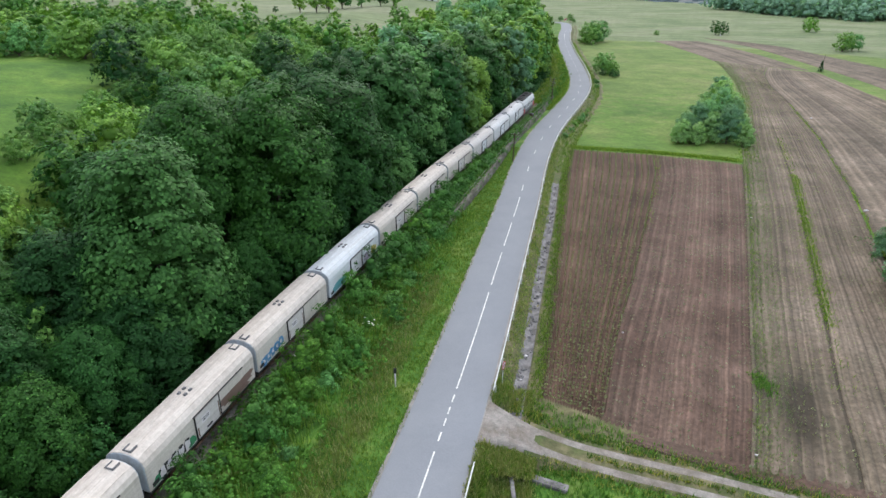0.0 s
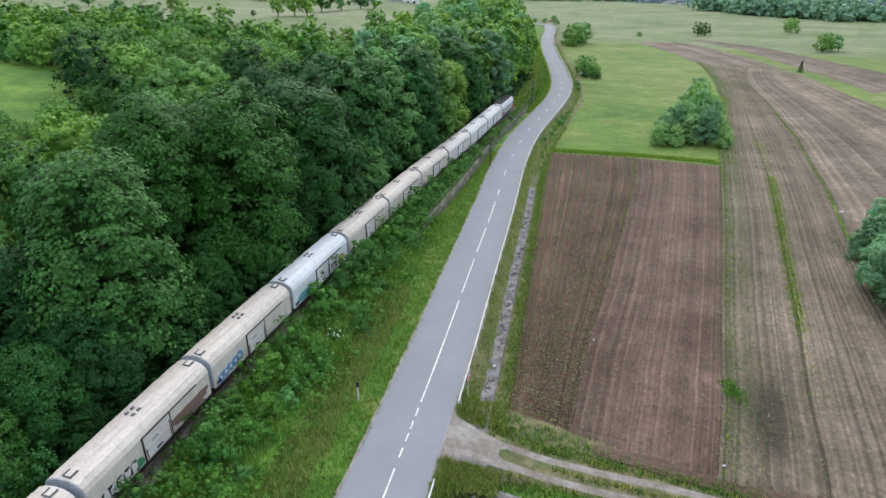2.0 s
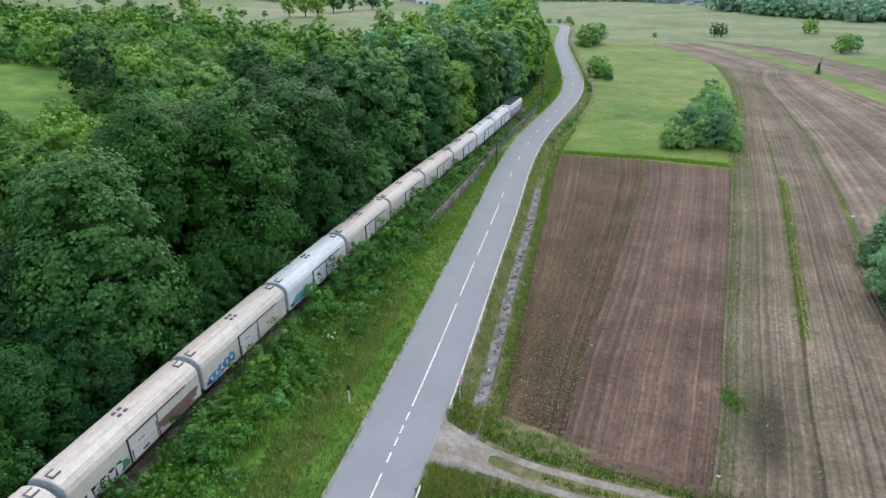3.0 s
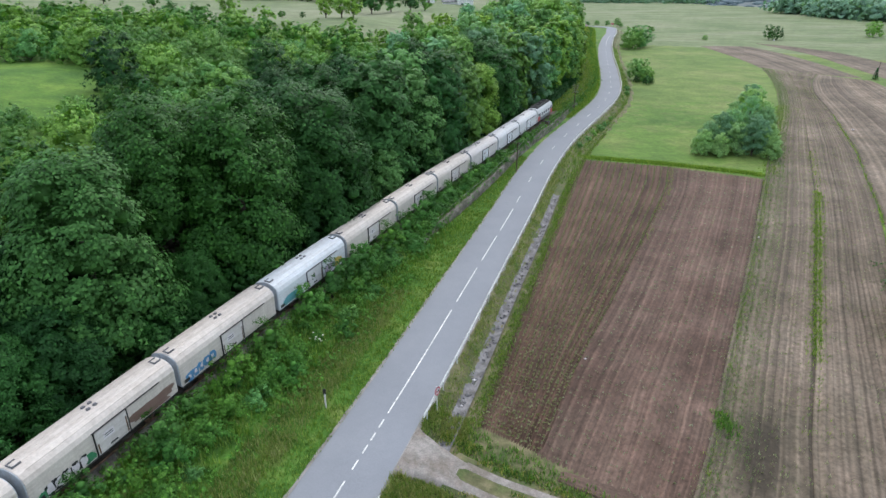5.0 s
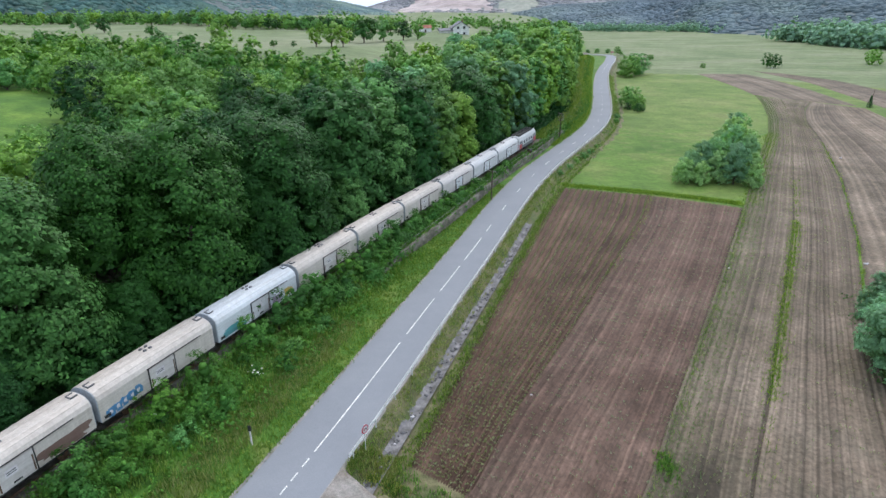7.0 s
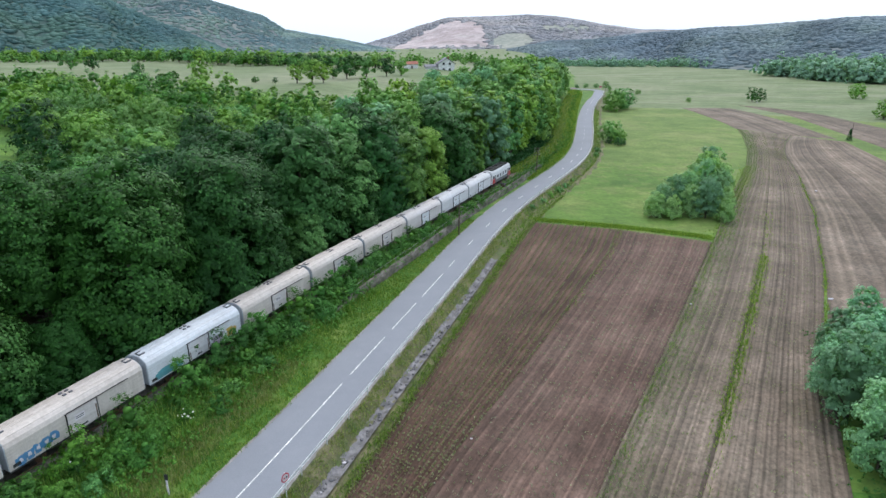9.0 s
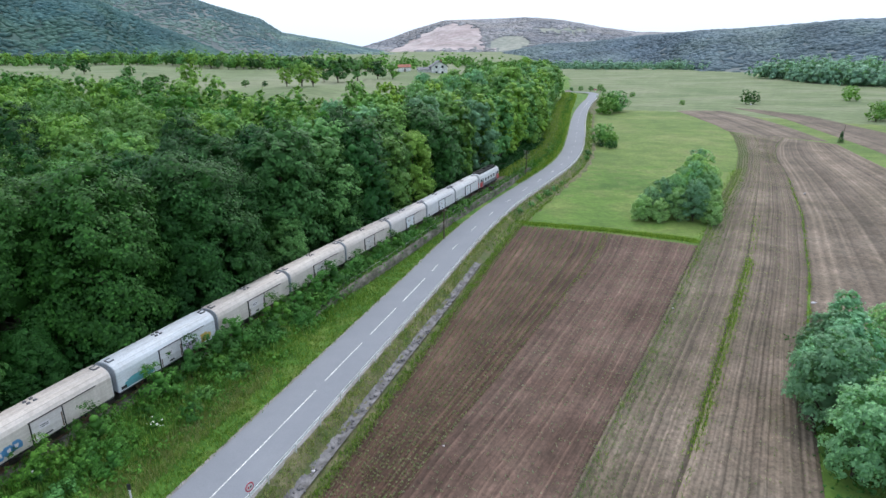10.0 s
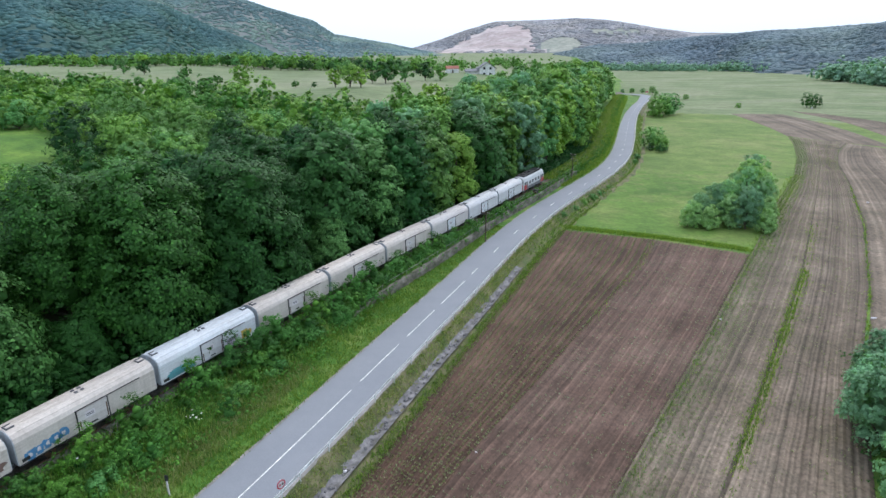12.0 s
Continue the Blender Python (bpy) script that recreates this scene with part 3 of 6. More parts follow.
STRIP = [(30, 32), (32, 36), (35.2, 44), (40.4, 55), (45.6, 66.5), (51, 78.5), (56, 89.3), (64.3, 108), (76, 137), (90, 172), (102, 203), (112, 232), (120, 256)]
STRIP_R = [(x + 0.15 * math.exp(-((y - 72) / 26) ** 4) - 0.3, y) for x, y in STRIP]
FAR_R = [(39, 27), (42, 33), (46.5, 43), (50.5, 53.5), (55.5, 66.5), (60, 78), (65.2, 89.3), (71.5, 103), (78, 119), (85.5, 137.5), (98.5, 175.5), (108, 208), (118, 232), (128, 250)]
E_LEFT = [(55.6, 66.4), (60.2, 77.9), (69.8, 99), (77.7, 118.4), (85.4, 137.1), (98.4, 175.2), (107.9, 207.8), (117.9, 231.8), (127.9, 249.6)]
E_RIGHT = [(104, 50), (109, 70), (114, 92), (118, 112), (122, 132), (127, 162), (131, 190), (135, 214), (138.5, 234)]
rows_a = field("field_dark", A_LEFT, [(x + 0.4, y) for x, y in AB], 24, SOIL_A, "dark brown ploughed field with young crop rows", 0.1, tones=0.15, weave=0.3)
rows_b = field("field_red", AB, B_RIGHT, 26, SOIL_B, "reddish brown harrowed field", tones=0.1, weave=0.3, lines=2.2, furrow=3, stains=[(27.3, 47.5, 0.4, 1.35), (27.9, 46.0, 0.3, 1.3), (21.5, 37.5, 2.2, 1.18)])
rows_c = field("field_pale", CURVE, STRIP, 10, SOIL_C, "pale brown field strip with wheel tracks", 0.07, 7, lines=2.6, furrow=4, tones=0.12, weave=0.2, stains=[(30.4, 42.0, 1.5, 0.3), (29.6, 40.0, 1.0, 0.4), (31.4, 43.5, 0.7, 0.5), (28.6, 44, 0.8, 0.7), (36.5, 50, 1.0, 0.75)])
rows_d = field("field_wide", STRIP_R, FAR_R, 16, SOIL_C, "pale brown field strip curving away", 0.08, 6, lines=2.0, tones=0.12, weave=0.2)
field("headland", [(14.2, 38.1), (18.3, 35.9), (23.3, 33.6), (31, 30.4)], [(14.6, 39.2), (19.2, 37.6), (24.2, 35.6), (32.0, 32.6)], 4, SOIL_B, "harrowed headland across the ends of the rows", 0.02, 4, 0.6, 0.07, tones=0.05)
field("field_far", E_LEFT, E_RIGHT, 26, SOIL_C, "brown field strip beyond a grassy balk", 0.09, 4, 2.0, lines=1.8, tones=0.12)
field("field_distant", [(112, 262.5), (113.5, 283), (113, 310), (111, 342)], [(139, 236), (143, 280), (142.5, 318), (137, 348)], 14, SOIL_C, "distant pale brown field", 0.05, 3, 3.0, lines=0.6)
field("field_remote", [(139, 190), (142.7, 212), (147.5, 252), (153.6, 317), (146.4, 366)], [(173, 205), (172, 230), (171, 262), (170, 320), (156, 352)], 12, SOIL_C, "remote brown field strip", 0.05, 3, 4.0)


# ---- road marks, rails, barriers ----
def dash(y0, y1):
    v, f = ribbon(ROAD_X, y0, y1, (-0.06, 0.06), (0.056, 0.056), (y1 - y0) / max(1, round((y1 - y0) / 1.5)))
    return structure("road_mark", data_from("road_mark", v, f, LINE_PAINT), "white painted road marking", "road marking")


marks = [(-20, 35.1), (36.2, 37.2), (37.9, 38.8), (39.3, 40.2), (40.8, 41.8), (42.6, 59.8), (61.6, 70.3), (72.4, 80.4), (82.6, 91.3), (94.4, 97.4), (105.2, 108)]
marks += [(352, 392)] + [(105.3 + 11.0 * i, 108 + 11.0 * i) for i in range(1, 23)]
for y0, y1 in marks:
    dash(y0, y1)


def track():
    v, f = ribbon(TRACK_X, -60, 460, (-2.2, -1.6, -1.3, 1.3, 1.6, 2.0), [RAIL + z for z in (-0.35, -0.2, -0.12, -0.12, -0.2, -0.35)], 1.5, 0.03)
    structure("track_bed", data_from("track_bed", v, f, BALLAST), "dark stone ballast of the railway", "track bed")
    for side in (-0.75, 0.75):
        v, f = ribbon(TRACK_X, -60, 460, (side - 0.07, side - 0.035, side - 0.035, side + 0.035, side + 0.035, side + 0.07), [RAIL + z for z in (-0.1, -0.09, 0.04, 0.04, -0.09, -0.1)], 2.0)
        structure("rail", data_from("rail", v, f, RUST), "rusty steel rail", "rail")


track()


def along_line(fn, y):
    d = float(fn(y + 1) - fn(y - 1)) / 2
    return math.degrees(math.atan2(-d, 1))


def guard_rail(y0, y1, step=4.0):
    g = thing("guard_rail", "galvanised steel guard rail on posts beside the road", "guard rail")
    prof = [(0.0, 0.4), (0.07, 0.45), (0.07, 0.52), (0.0, 0.57), (0.07, 0.62), (0.07, 0.69), (0.0, 0.74), (-0.03, 0.74)]
    off = HALF + 0.35
    v, f = ribbon(ROAD_X, y0, y1, [off - o for o, _ in prof], [z + 0.08 for _, z in prof], 2.0)
    beam = new("beam", data_from("beam", v, f, STEEL))
    beam.parent = g
    me = bpy.data.meshes.new("post")
    bm = box(-0.05, 0.05, -0.035, 0.035, -0.6, 0.8, 0.012)
    bm.to_mesh(me)
    bm.free()
    me.materials.append(STEEL)
    for y in np.arange(y0 + 0.4, y1, step):
        nx, ny = along(ROAD_X, y)
        ob = new("post", me)
        ob.parent = g
        ob.matrix_basis = pose(float(ROAD_X(y) + (off + 0.1) * nx), y + (off + 0.1) * float(ny), 0, 0, 0, along_line(ROAD_X, y))
    return g


guard_rail(42.4, 440)
guard_rail(-30, 33.2)


# ---- plants ----
def leaf_cloud(rng, centres, radii, count, size, cores=0, per=22, flat=0.85, loose=0.0):
    """Leaves gathered in rounded tufts over the skins of some boughs, facing out of their tufts."""
    centres, radii = np.array(centres, float), np.array(radii, float)
    shape = np.array([1, 1, flat])
    share = radii ** 2
    share[:cores] *= 0.15
    want = max(4, count // per)
    which = rng.choice(len(radii), want * 5, p=share / share.sum())
    middle = centres[:, :2].mean(0)
    away = np.concatenate([centres[which, :2] - middle, np.zeros((len(which), 1))], 1)
    away /= np.linalg.norm(away, axis=1)[:, None] + 0.4
    d = rng.normal(size=(len(which), 3)) + 0.7 * away + np.array([0, 0, 0.35])
    d /= np.linalg.norm(d, axis=1)[:, None]
    c = centres[which] + d * (radii[which] * rng.uniform(0.72 - loose, 1.1 + loose, len(which)))[:, None] * shape
    inside = np.zeros(len(c), bool)
    for q, r in zip(centres, radii):
        inside |= np.linalg.norm((c - q) / shape, axis=1) < (0.66 - loose) * r
    c, d, w = c[~inside][:want], d[~inside][:want], which[~inside][:want]
    tuft = rng.permutation(np.repeat(np.arange(len(c)), per))
    n = len(tuft)
    e = rng.normal(size=(n, 3)) + 0.4 * d[tuft] + np.array([0, 0, 0.2])
    e /= np.linalg.norm(e, axis=1)[:, None]
    reach = (radii[w] * rng.uniform(0.16, 0.42 + loose, len(c)) + size * 0.6)[tuft]
    p = c[tuft] + e * (reach * rng.uniform(0.3, 1.1, n))[:, None] * np.array([1, 1, 0.75])
    low, high = centres[:, 2].min(), centres[:, 2].max()
    out = (p - np.array([*middle, low + 0.3 * (high - low)])) / np.array([1, 1, max(1.0, (high - low) / (2 * np.abs(centres[:, :2] - middle).max() + 0.1))])
    out /= np.linalg.norm(out, axis=1)[:, None] + 1e-6
    nrm = e * 0.3 + d[tuft] * 0.4 + out * 0.45 + rng.normal(size=(n, 3)) * 0.22 + np.array([0, 0, 0.35])
    nrm /= np.linalg.norm(nrm, axis=1)[:, None]
    side = np.cross(nrm, rng.normal(size=(n, 3)))
    side /= np.linalg.norm(side, axis=1)[:, None]
    fwd = np.cross(nrm, side)
    s = (size * rng.uniform(0.6, 1.35, n))[:, None]
    v = np.stack([p + fwd * s, p - fwd * s * 0.55 + side * s * 0.75, p - fwd * s * 0.55 - side * s * 0.75], 1).reshape(-1, 3)
    return v, np.arange(3 * n).reshape(-1, 3)


ICO = bmesh.new()
bmesh.ops.create_icosphere(ICO, subdivisions=1, radius=1)
ICO_V = np.array([v.co for v in ICO.verts])
ICO_F = np.array([[v.index for v in f.verts] for f in ICO.faces])
ICO.free()


def lumps(rng, centres, radii, flat=0.85, jitter=0.12):
    c, r = np.asarray(centres, float), np.asarray(radii, float)
    k = len(ICO_V)
    v = c[:, None] + ICO_V[None] * np.array([1, 1, flat]) * r[:, None, None] * (1 + jitter * rng.normal(size=(len(c), k, 1)))
    f = ICO_F[None] + (np.arange(len(c)) * k)[:, None, None]
    return v.reshape(-1, 3), f.reshape(-1, 3)


def crown_arrays(seed, height, radius, bare, lobes, leaves, size):
    """Leaves and inner masses of one crown, with the places of its lobes: a rounded dome of many boughs."""
    rng = np.random.default_rng(seed)
    mid, half = bare + (height - bare) * 0.5, (height - bare) * 0.5
    cs = [(0, 0, mid - half * 0.5), (0, 0, mid), (0, 0, mid + half * 0.36)]
    rs = [radius * 0.66, radius * 0.62, radius * 0.44]
    lean, swell = rng.uniform(0, 6.28), rng.uniform(0.06, 0.16)
    for i in range(lobes):
        z = -0.92 + 1.9 * (i + 0.5) / lobes + rng.uniform(-0.05, 0.05)
        ring = math.sqrt(max(0.02, 1 - ((z + 0.45) / 1.45) ** 2)) if z > -0.45 else 1.0 - 0.2 * abs(z + 0.45)
        a = i * 2.39996 + rng.uniform(-0.3, 0.3)
        k = 0.74 * (1 + swell * math.sin(2 * a + lean) + rng.uniform(-0.1, 0.08))
        cs.append((math.cos(a) * radius * ring * k, math.sin(a) * radius * ring * k, mid + z * half * 0.84))
        rs.append(radius * rng.uniform(0.24, 0.4) * (1.0 if lobes > 24 else 1.25))
    v1, f1 = leaf_cloud(rng, cs, rs, leaves, size, 3, loose=0.0 if lobes > 24 else 0.08 if lobes > 12 else 0.2)
    solid = len(cs) if lobes > 24 else 3
    v2, f2 = lumps(rng, cs[:solid], [r * 0.5 for r in rs[:solid]])
    return np.concatenate([v1, v2]), np.concatenate([f1, f2 + len(v1)]), cs


def tree_mesh(seed, height, radius, bare, lobes, leaves, size, leaf, limbs=8):
    """Crown data and trunk data of one tree that stands at the origin."""
    v, f, cs = crown_arrays(seed, height, radius, bare, lobes, leaves, size)
    crown = data_from("crown", v, f, leaf)
    low = max(bare, height * 0.12)
    bm = rod((0, 0, -0.8), (0, 0, height * 0.7), radius * 0.075, radius * 0.03, 8)
    for c in cs[3:3 + limbs]:
        rod((0, 0, min(low, c[2])), (c[0] * 0.8, c[1] * 0.8, c[2]), radius * 0.028, radius * 0.01, 6, bm)
    trunk = bpy.data.meshes.new("trunk")
    bm.to_mesh(trunk)
    bm.free()
    trunk.materials.append(BARK)
    return crown, trunk


def plant(name, data, label, category, group, at):
    ob = thing(name, label, category, group, at)
    for part_name, me in zip(("crown", "trunk"), data):
        child = new(part_name, me)
        child.parent = ob
    return ob


def mass(name, arrays, spots, mat, label, category):
    """Many plants joined into one mesh; spots of (x, y, z, turn, scale)."""
    vs, fs, base = [], [], 0
    for i, (x, y, z, turn, scale) in enumerate(spots):
        v, f = arrays[i % len(arrays)][:2]
        c, s = math.cos(turn), math.sin(turn)
        vs.append(v @ np.array([[c, s, 0], [-s, c, 0], [0, 0, 1]]) * scale + np.array([x, y, z]))
        fs.append(f + base)
        base += len(v)
    return tagged(new(name, data_from(name, np.concatenate(vs), np.concatenate(fs), mat)), label, category, kind="stuff")


OAK_FORMS = [(18, 6.2, 0.3, 44, LEAF), (17, 5.6, 0.3, 40, LEAF), (20, 5.4, 0.4, 44, LEAF), (17, 4.2, 0.3, 36, LEAF_YELLOW), (18, 5.8, 0.3, 42, LEAF), (16, 5.2, 0.3, 40, LEAF_FRESH)]
OAKS = [tree_mesh(11 + i, h, r, b, n, 34000, 0.165, leaf) for i, (h, r, b, n, leaf) in enumerate(OAK_FORMS)]
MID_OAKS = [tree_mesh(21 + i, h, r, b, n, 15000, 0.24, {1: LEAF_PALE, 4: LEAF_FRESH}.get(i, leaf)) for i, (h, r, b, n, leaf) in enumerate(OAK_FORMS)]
# far crowns take lighter leaves; part of this is haze put into the colour
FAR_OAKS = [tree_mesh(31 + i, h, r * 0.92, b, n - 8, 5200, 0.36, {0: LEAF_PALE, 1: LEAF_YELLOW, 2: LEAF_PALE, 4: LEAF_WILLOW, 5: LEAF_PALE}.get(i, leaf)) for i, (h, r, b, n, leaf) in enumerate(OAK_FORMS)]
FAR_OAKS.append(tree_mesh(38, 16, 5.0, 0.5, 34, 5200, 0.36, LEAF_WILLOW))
MIDS = [tree_mesh(41 + i, h, r, 0.2, 16, 3000, 0.19, leaf, 4) for i, (h, r, leaf) in enumerate(
    [(7.0, 3.2, LEAF_THICKET), (5.5, 3.0, LEAF_PALE), (8.0, 3.1, LEAF), (6.0, 2.8, LEAF_THICKET), (5.5, 3.0, LEAF_YELLOW)])]
WILLOWS = [tree_mesh(61 + i, h, r, 0.2, 22, 8000, 0.15, leaf) for i, (h, r, leaf) in enumerate(
    [(11, 2.3, LEAF_WILLOW), (8, 2.3, LEAF_WILLOW), (5.5, 2.2, LEAF_WILLOW)])]
SHRUBS = [tree_mesh(81 + i, h, r, 0.0, 9, 1700, 0.095, leaf, 3) for i, (h, r, leaf) in enumerate(
    [(2.4, 1.6, LEAF_SHRUB), (1.7, 1.5, LEAF_SHRUB), (3.0, 1.5, LEAF_SHRUB), (1.3, 1.3, LEAF_PALE)])]
HERBS = [crown_arrays(91 + i, h, r, -0.1, 4, 140, 0.1) for i, (h, r) in enumerate([(0.9, 0.9), (0.7, 1.0), (1.2, 0.8)])]
SCRUB = [crown_arrays(95 + i, h, r, 0.0, 13, 700, 0.29) for i, (h, r) in enumerate([(6.0, 3.0), (5.0, 2.8), (6.5, 2.9), (4.0, 2.6)])]

rng = np.random.default_rng(5)
# colour words follow the near crowns; the far ones are lighter
words = {0: "dark green", 1: "dark green", 2: "tall dark green", 3: "slender yellow-green", 4: "broad dark green", 5: "fresh light green", 6: "grey-green"}


def wood_tree(y, d, top, kind, family, label, group):
    """A tree d metres to the left of the line whose crown ends at the level top."""
    x = float(TRACK_X(y)) - d
    z = float(ground_z(x, y)) - 0.6
    plant("tree", family[kind], words[kind] + label, "tree", group, pose(x, y, z, 0, 0, rng.uniform(0, 360)) @ Matrix.Scale((top - z) / (16 if kind == 6 else OAK_FORMS[kind][0]), 4))


# the wood beside the line: the near crowns, then the row along the line, then rows climbing the slope
near_wood = [(9, 10, 16, 0), (17, 9.5, 14, 4), (21, 7, 10, 1), (25, 9, 12, 1), (30, 6.5, 10, 1), (33, 10.5, 13, 1), (35.5, 6.8, 10.5, 0), (29, 15, 13.5, 4), (37.5, 14.5, 14.5, 1), (39.5, 6.2, 11.5, 4), (41, 12, 15.5, 1), (36, 20, 15, 0),
             (44, 20.5, 17, 4), (45.5, 8.4, 20.6, 5), (51.5, 16.5, 18.5, 1), (53, 6.2, 9.5, 0), (58.5, 13.0, 22.4, 0), (63.5, 8.4, 23.0, 4), (68.5, 5.6, 9.5, 2), (67.5, 18, 20, 5), (74.5, 7.6, 21.8, 1), (75, 14.5, 21.6, 4),
             (80, 5.6, 10, 0), (84, 12.2, 23.0, 4), (87, 19, 21.2, 5), (88, 5.6, 10.5, 1), (93.5, 9.6, 22, 5), (97, 16, 22, 0), (100.5, 5.8, 15, 2), (101.5, 9, 20, 1), (107.5, 13, 22.4, 1),
             (109, 7.6, 21.2, 0), (113.5, 5.6, 18.6, 3), (119, 9.5, 21, 4), (118, 16, 22.6, 0), (125.5, 6.2, 17.8, 3), (128, 13, 22.8, 1), (134, 8.4, 21.6, 0)]
for y, d, top, kind in near_wood:
    wood_tree(y, d, top, kind, OAKS if y < 88 else MID_OAKS, " broad-leaved tree at the edge of the railway wood", "trees along the railway")
y = 143.0
while y < 410:
    kind = int(rng.choice([0, 3, 5, 2, 1, 3, 5, 6]))
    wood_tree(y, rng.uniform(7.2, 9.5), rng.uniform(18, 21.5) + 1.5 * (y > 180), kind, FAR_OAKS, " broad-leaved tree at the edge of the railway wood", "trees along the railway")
    y += rng.uniform(6.2, 8.4) * (1 + (y > 250) * 0.5)
for row, (d, top) in enumerate([(15.5, 23.0), (23.0, 24.6), (29.5, 24.6)]):
    y = 124.0 + 5 * row
    while y < 400:
        kind = int(rng.choice([0, 1, 4, 5, 3, 6, 5, 2]))
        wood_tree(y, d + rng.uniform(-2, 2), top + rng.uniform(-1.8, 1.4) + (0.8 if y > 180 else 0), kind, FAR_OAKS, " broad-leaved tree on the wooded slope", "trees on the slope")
        y += rng.uniform(6.8, 9.4) * (1 + (y > 250) * 0.5 + 0.25 * (row == 2))
wood_tree(213, 13.5, 27.0, 3, MID_OAKS, " tall round tree above the wood", "trees along the railway")
wood_tree(219, 15.5, 26.5, 3, MID_OAKS, " tall round tree above the wood", "trees along the railway")


# thicket on the slope and along the plateau's edge, round a small meadow
def in_meadow(x, y):
    return -95 < x < -43 - 1.2 * math.sin(y * 0.4) and 61 + 0.25 * (-43 - x) < y < min(98 + 0.1 * (-55 - x), 80 + 2.2 * (-43 - x))


spots = []
for _ in range(12000):
    y, x = rng.uniform(25, 250), rng.uniform(-230, 60)
    d = float(TRACK_X(y)) - x
    edge = 140 + 0.36 * (-27 - x) + 5 * math.sin(x * 0.21) + 4 * rng.normal()
    if d < (12 if y < 56 else 17) or (y > edge and d > 31 + 3 * math.sin(y * 0.1)) or (y > 120 and d < 34) or d > 230 or in_meadow(x, y):
        continue
    if all((x - p[0]) ** 2 + (y - p[1]) ** 2 > (8.0 if y < 100 else 9.5) for p in spots):
        spots.append((x, y))
spots.sort(key=lambda p: p[0] ** 2 + p[1] ** 2)
for x, y in spots[:290]:
    k = int(rng.choice([0, 1, 3, 1, 0, 2]))
    plant("thicket_bush", MIDS[k], "leafy bush of the overgrown slope", "bush", "bushes on the slope", put(x, y, rng.uniform(0, 360), rng.uniform(0.5, 1.1) * (0.55 if -60 < x < -36 and 50 < y < 84 else 1.0), -0.3))
rest = [(x, y, float(ground_z(x, y)) - 0.3, rng.uniform(0, 6.28), rng.uniform(0.5, 1.1)) for x, y in spots[290:]]
mass("thicket", SCRUB, rest[::2], LEAF_SHRUB, "dense green thicket on the plateau's edge", "thicket")
mass("thicket", SCRUB, rest[1::2], LEAF_THICKET, "light green thicket on the plateau's edge", "thicket")

# shrubs between the line and the road, and low growth on both sides of the line
for _ in range(135):
    y = rng.uniform(15, 132)
    gapw = float(ROAD_X(y) - TRACK_X(y))
    d = 2.3 + (rng.random() ** 1.3) * max(0.5, min(5.6, gapw - 11.0))
    if 84 < y < 176 and TRACK_X(y) + d > WALL_X(y) - 0.8:
        continue
    plant("shrub", SHRUBS[int(rng.choice(4, p=[0.35, 0.3, 0.15, 0.2]))], "green shrub on the railway bank", "shrub", "shrubs along the railway",
          pose(float(TRACK_X(y)) + d, y, float(np.maximum(bank_z(TRACK_X(y) + d, y), 1.0 * (76 < y < 178))) - 0.1, 0, 0, rng.uniform(0, 360)) @ Matrix.Scale(rng.uniform(0.45, 0.9), 4))
for _ in range(90):
    y = rng.uniform(14, 150)
    x = float(TRACK_X(y)) - rng.uniform(3.7, 8.0)
    plant("edge_bush", MIDS[2], "dark bush at the foot of the wood", "bush", "bushes at the foot of the wood", put(x, y, rng.uniform(0, 360), rng.uniform(0.4, 0.75), -0.3))
for y, d, s in [(49, 3.4, 1.15), (63.5, 3.0, 1.25), (77, 3.2, 1.2), (92, 2.8, 1.1), (97, 3.0, 1.2), (36, 3.6, 1.2), (108, 2.9, 1.0), (28, 4.0, 1.1), (70, 4.2, 1.0), (56, 3.0, 1.2), (60, 2.8, 1.35), (66.5, 2.9, 1.3), (73, 3.0, 1.25), (81, 3.0, 1.35), (85, 2.9, 1.4), (88.5, 3.2, 1.3), (101, 2.9, 1.25), (104, 3.2, 1.1), (44, 3.4, 1.15), (113, 2.8, 1.1)]:
    x = float(TRACK_X(y)) + d
    plant("shrub", SHRUBS[2], "tall green shrub beside the railway line", "shrub", "shrubs along the railway", pose(x, y, float(bank_z(x, y)) - 0.1, 0, 0, rng.uniform(0, 360)) @ Matrix.Scale(s, 4))
herbs, dark_herbs = [], []
for _ in range(2900):
    y = rng.uniform(12, 180)
    gapw = float(ROAD_X(y) - TRACK_X(y))
    d = 1.7 + rng.random() ** 1.2 * max(1.2, min(7.6, gapw - 8.4))
    herbs.append((float(TRACK_X(y)) + d, y, float(np.maximum(bank_z(TRACK_X(y) + d, y), 1.0 * (76 < y < 178 and TRACK_X(y) + d < WALL_X(y)))) - 0.15, rng.uniform(0, 6.28), rng.uniform(0.5, 1.2)))
for _ in range(520):
    y = rng.uniform(12, 185)
    herbs.append((float(TRACK_X(y)) + rng.uniform(1.55, 2.6), y, RAIL - 0.5, rng.uniform(0, 6.28), rng.uniform(0.5, 1.1)))
for _ in range(1900):
    y = rng.uniform(12, 220)
    d = 2.4 + rng.random() * 6.5
    x = float(TRACK_X(y)) - d
    dark_herbs.append((x, y, float(ground_z(x, y)) - 0.15, rng.uniform(0, 6.28), rng.uniform(0.8, 2.0)))
clear = lambda p: not (84 < p[1] < 176 and p[0] > WALL_X(p[1]) - 0.5)
herbs = [p for p in herbs if clear(p)]
HERBS = [(v[:66 * 3], f[:66]) for v, f, _ in HERBS]
mass("undergrowth", HERBS, herbs, LEAF_SHRUB, "low green undergrowth on the railway bank", "undergrowth")
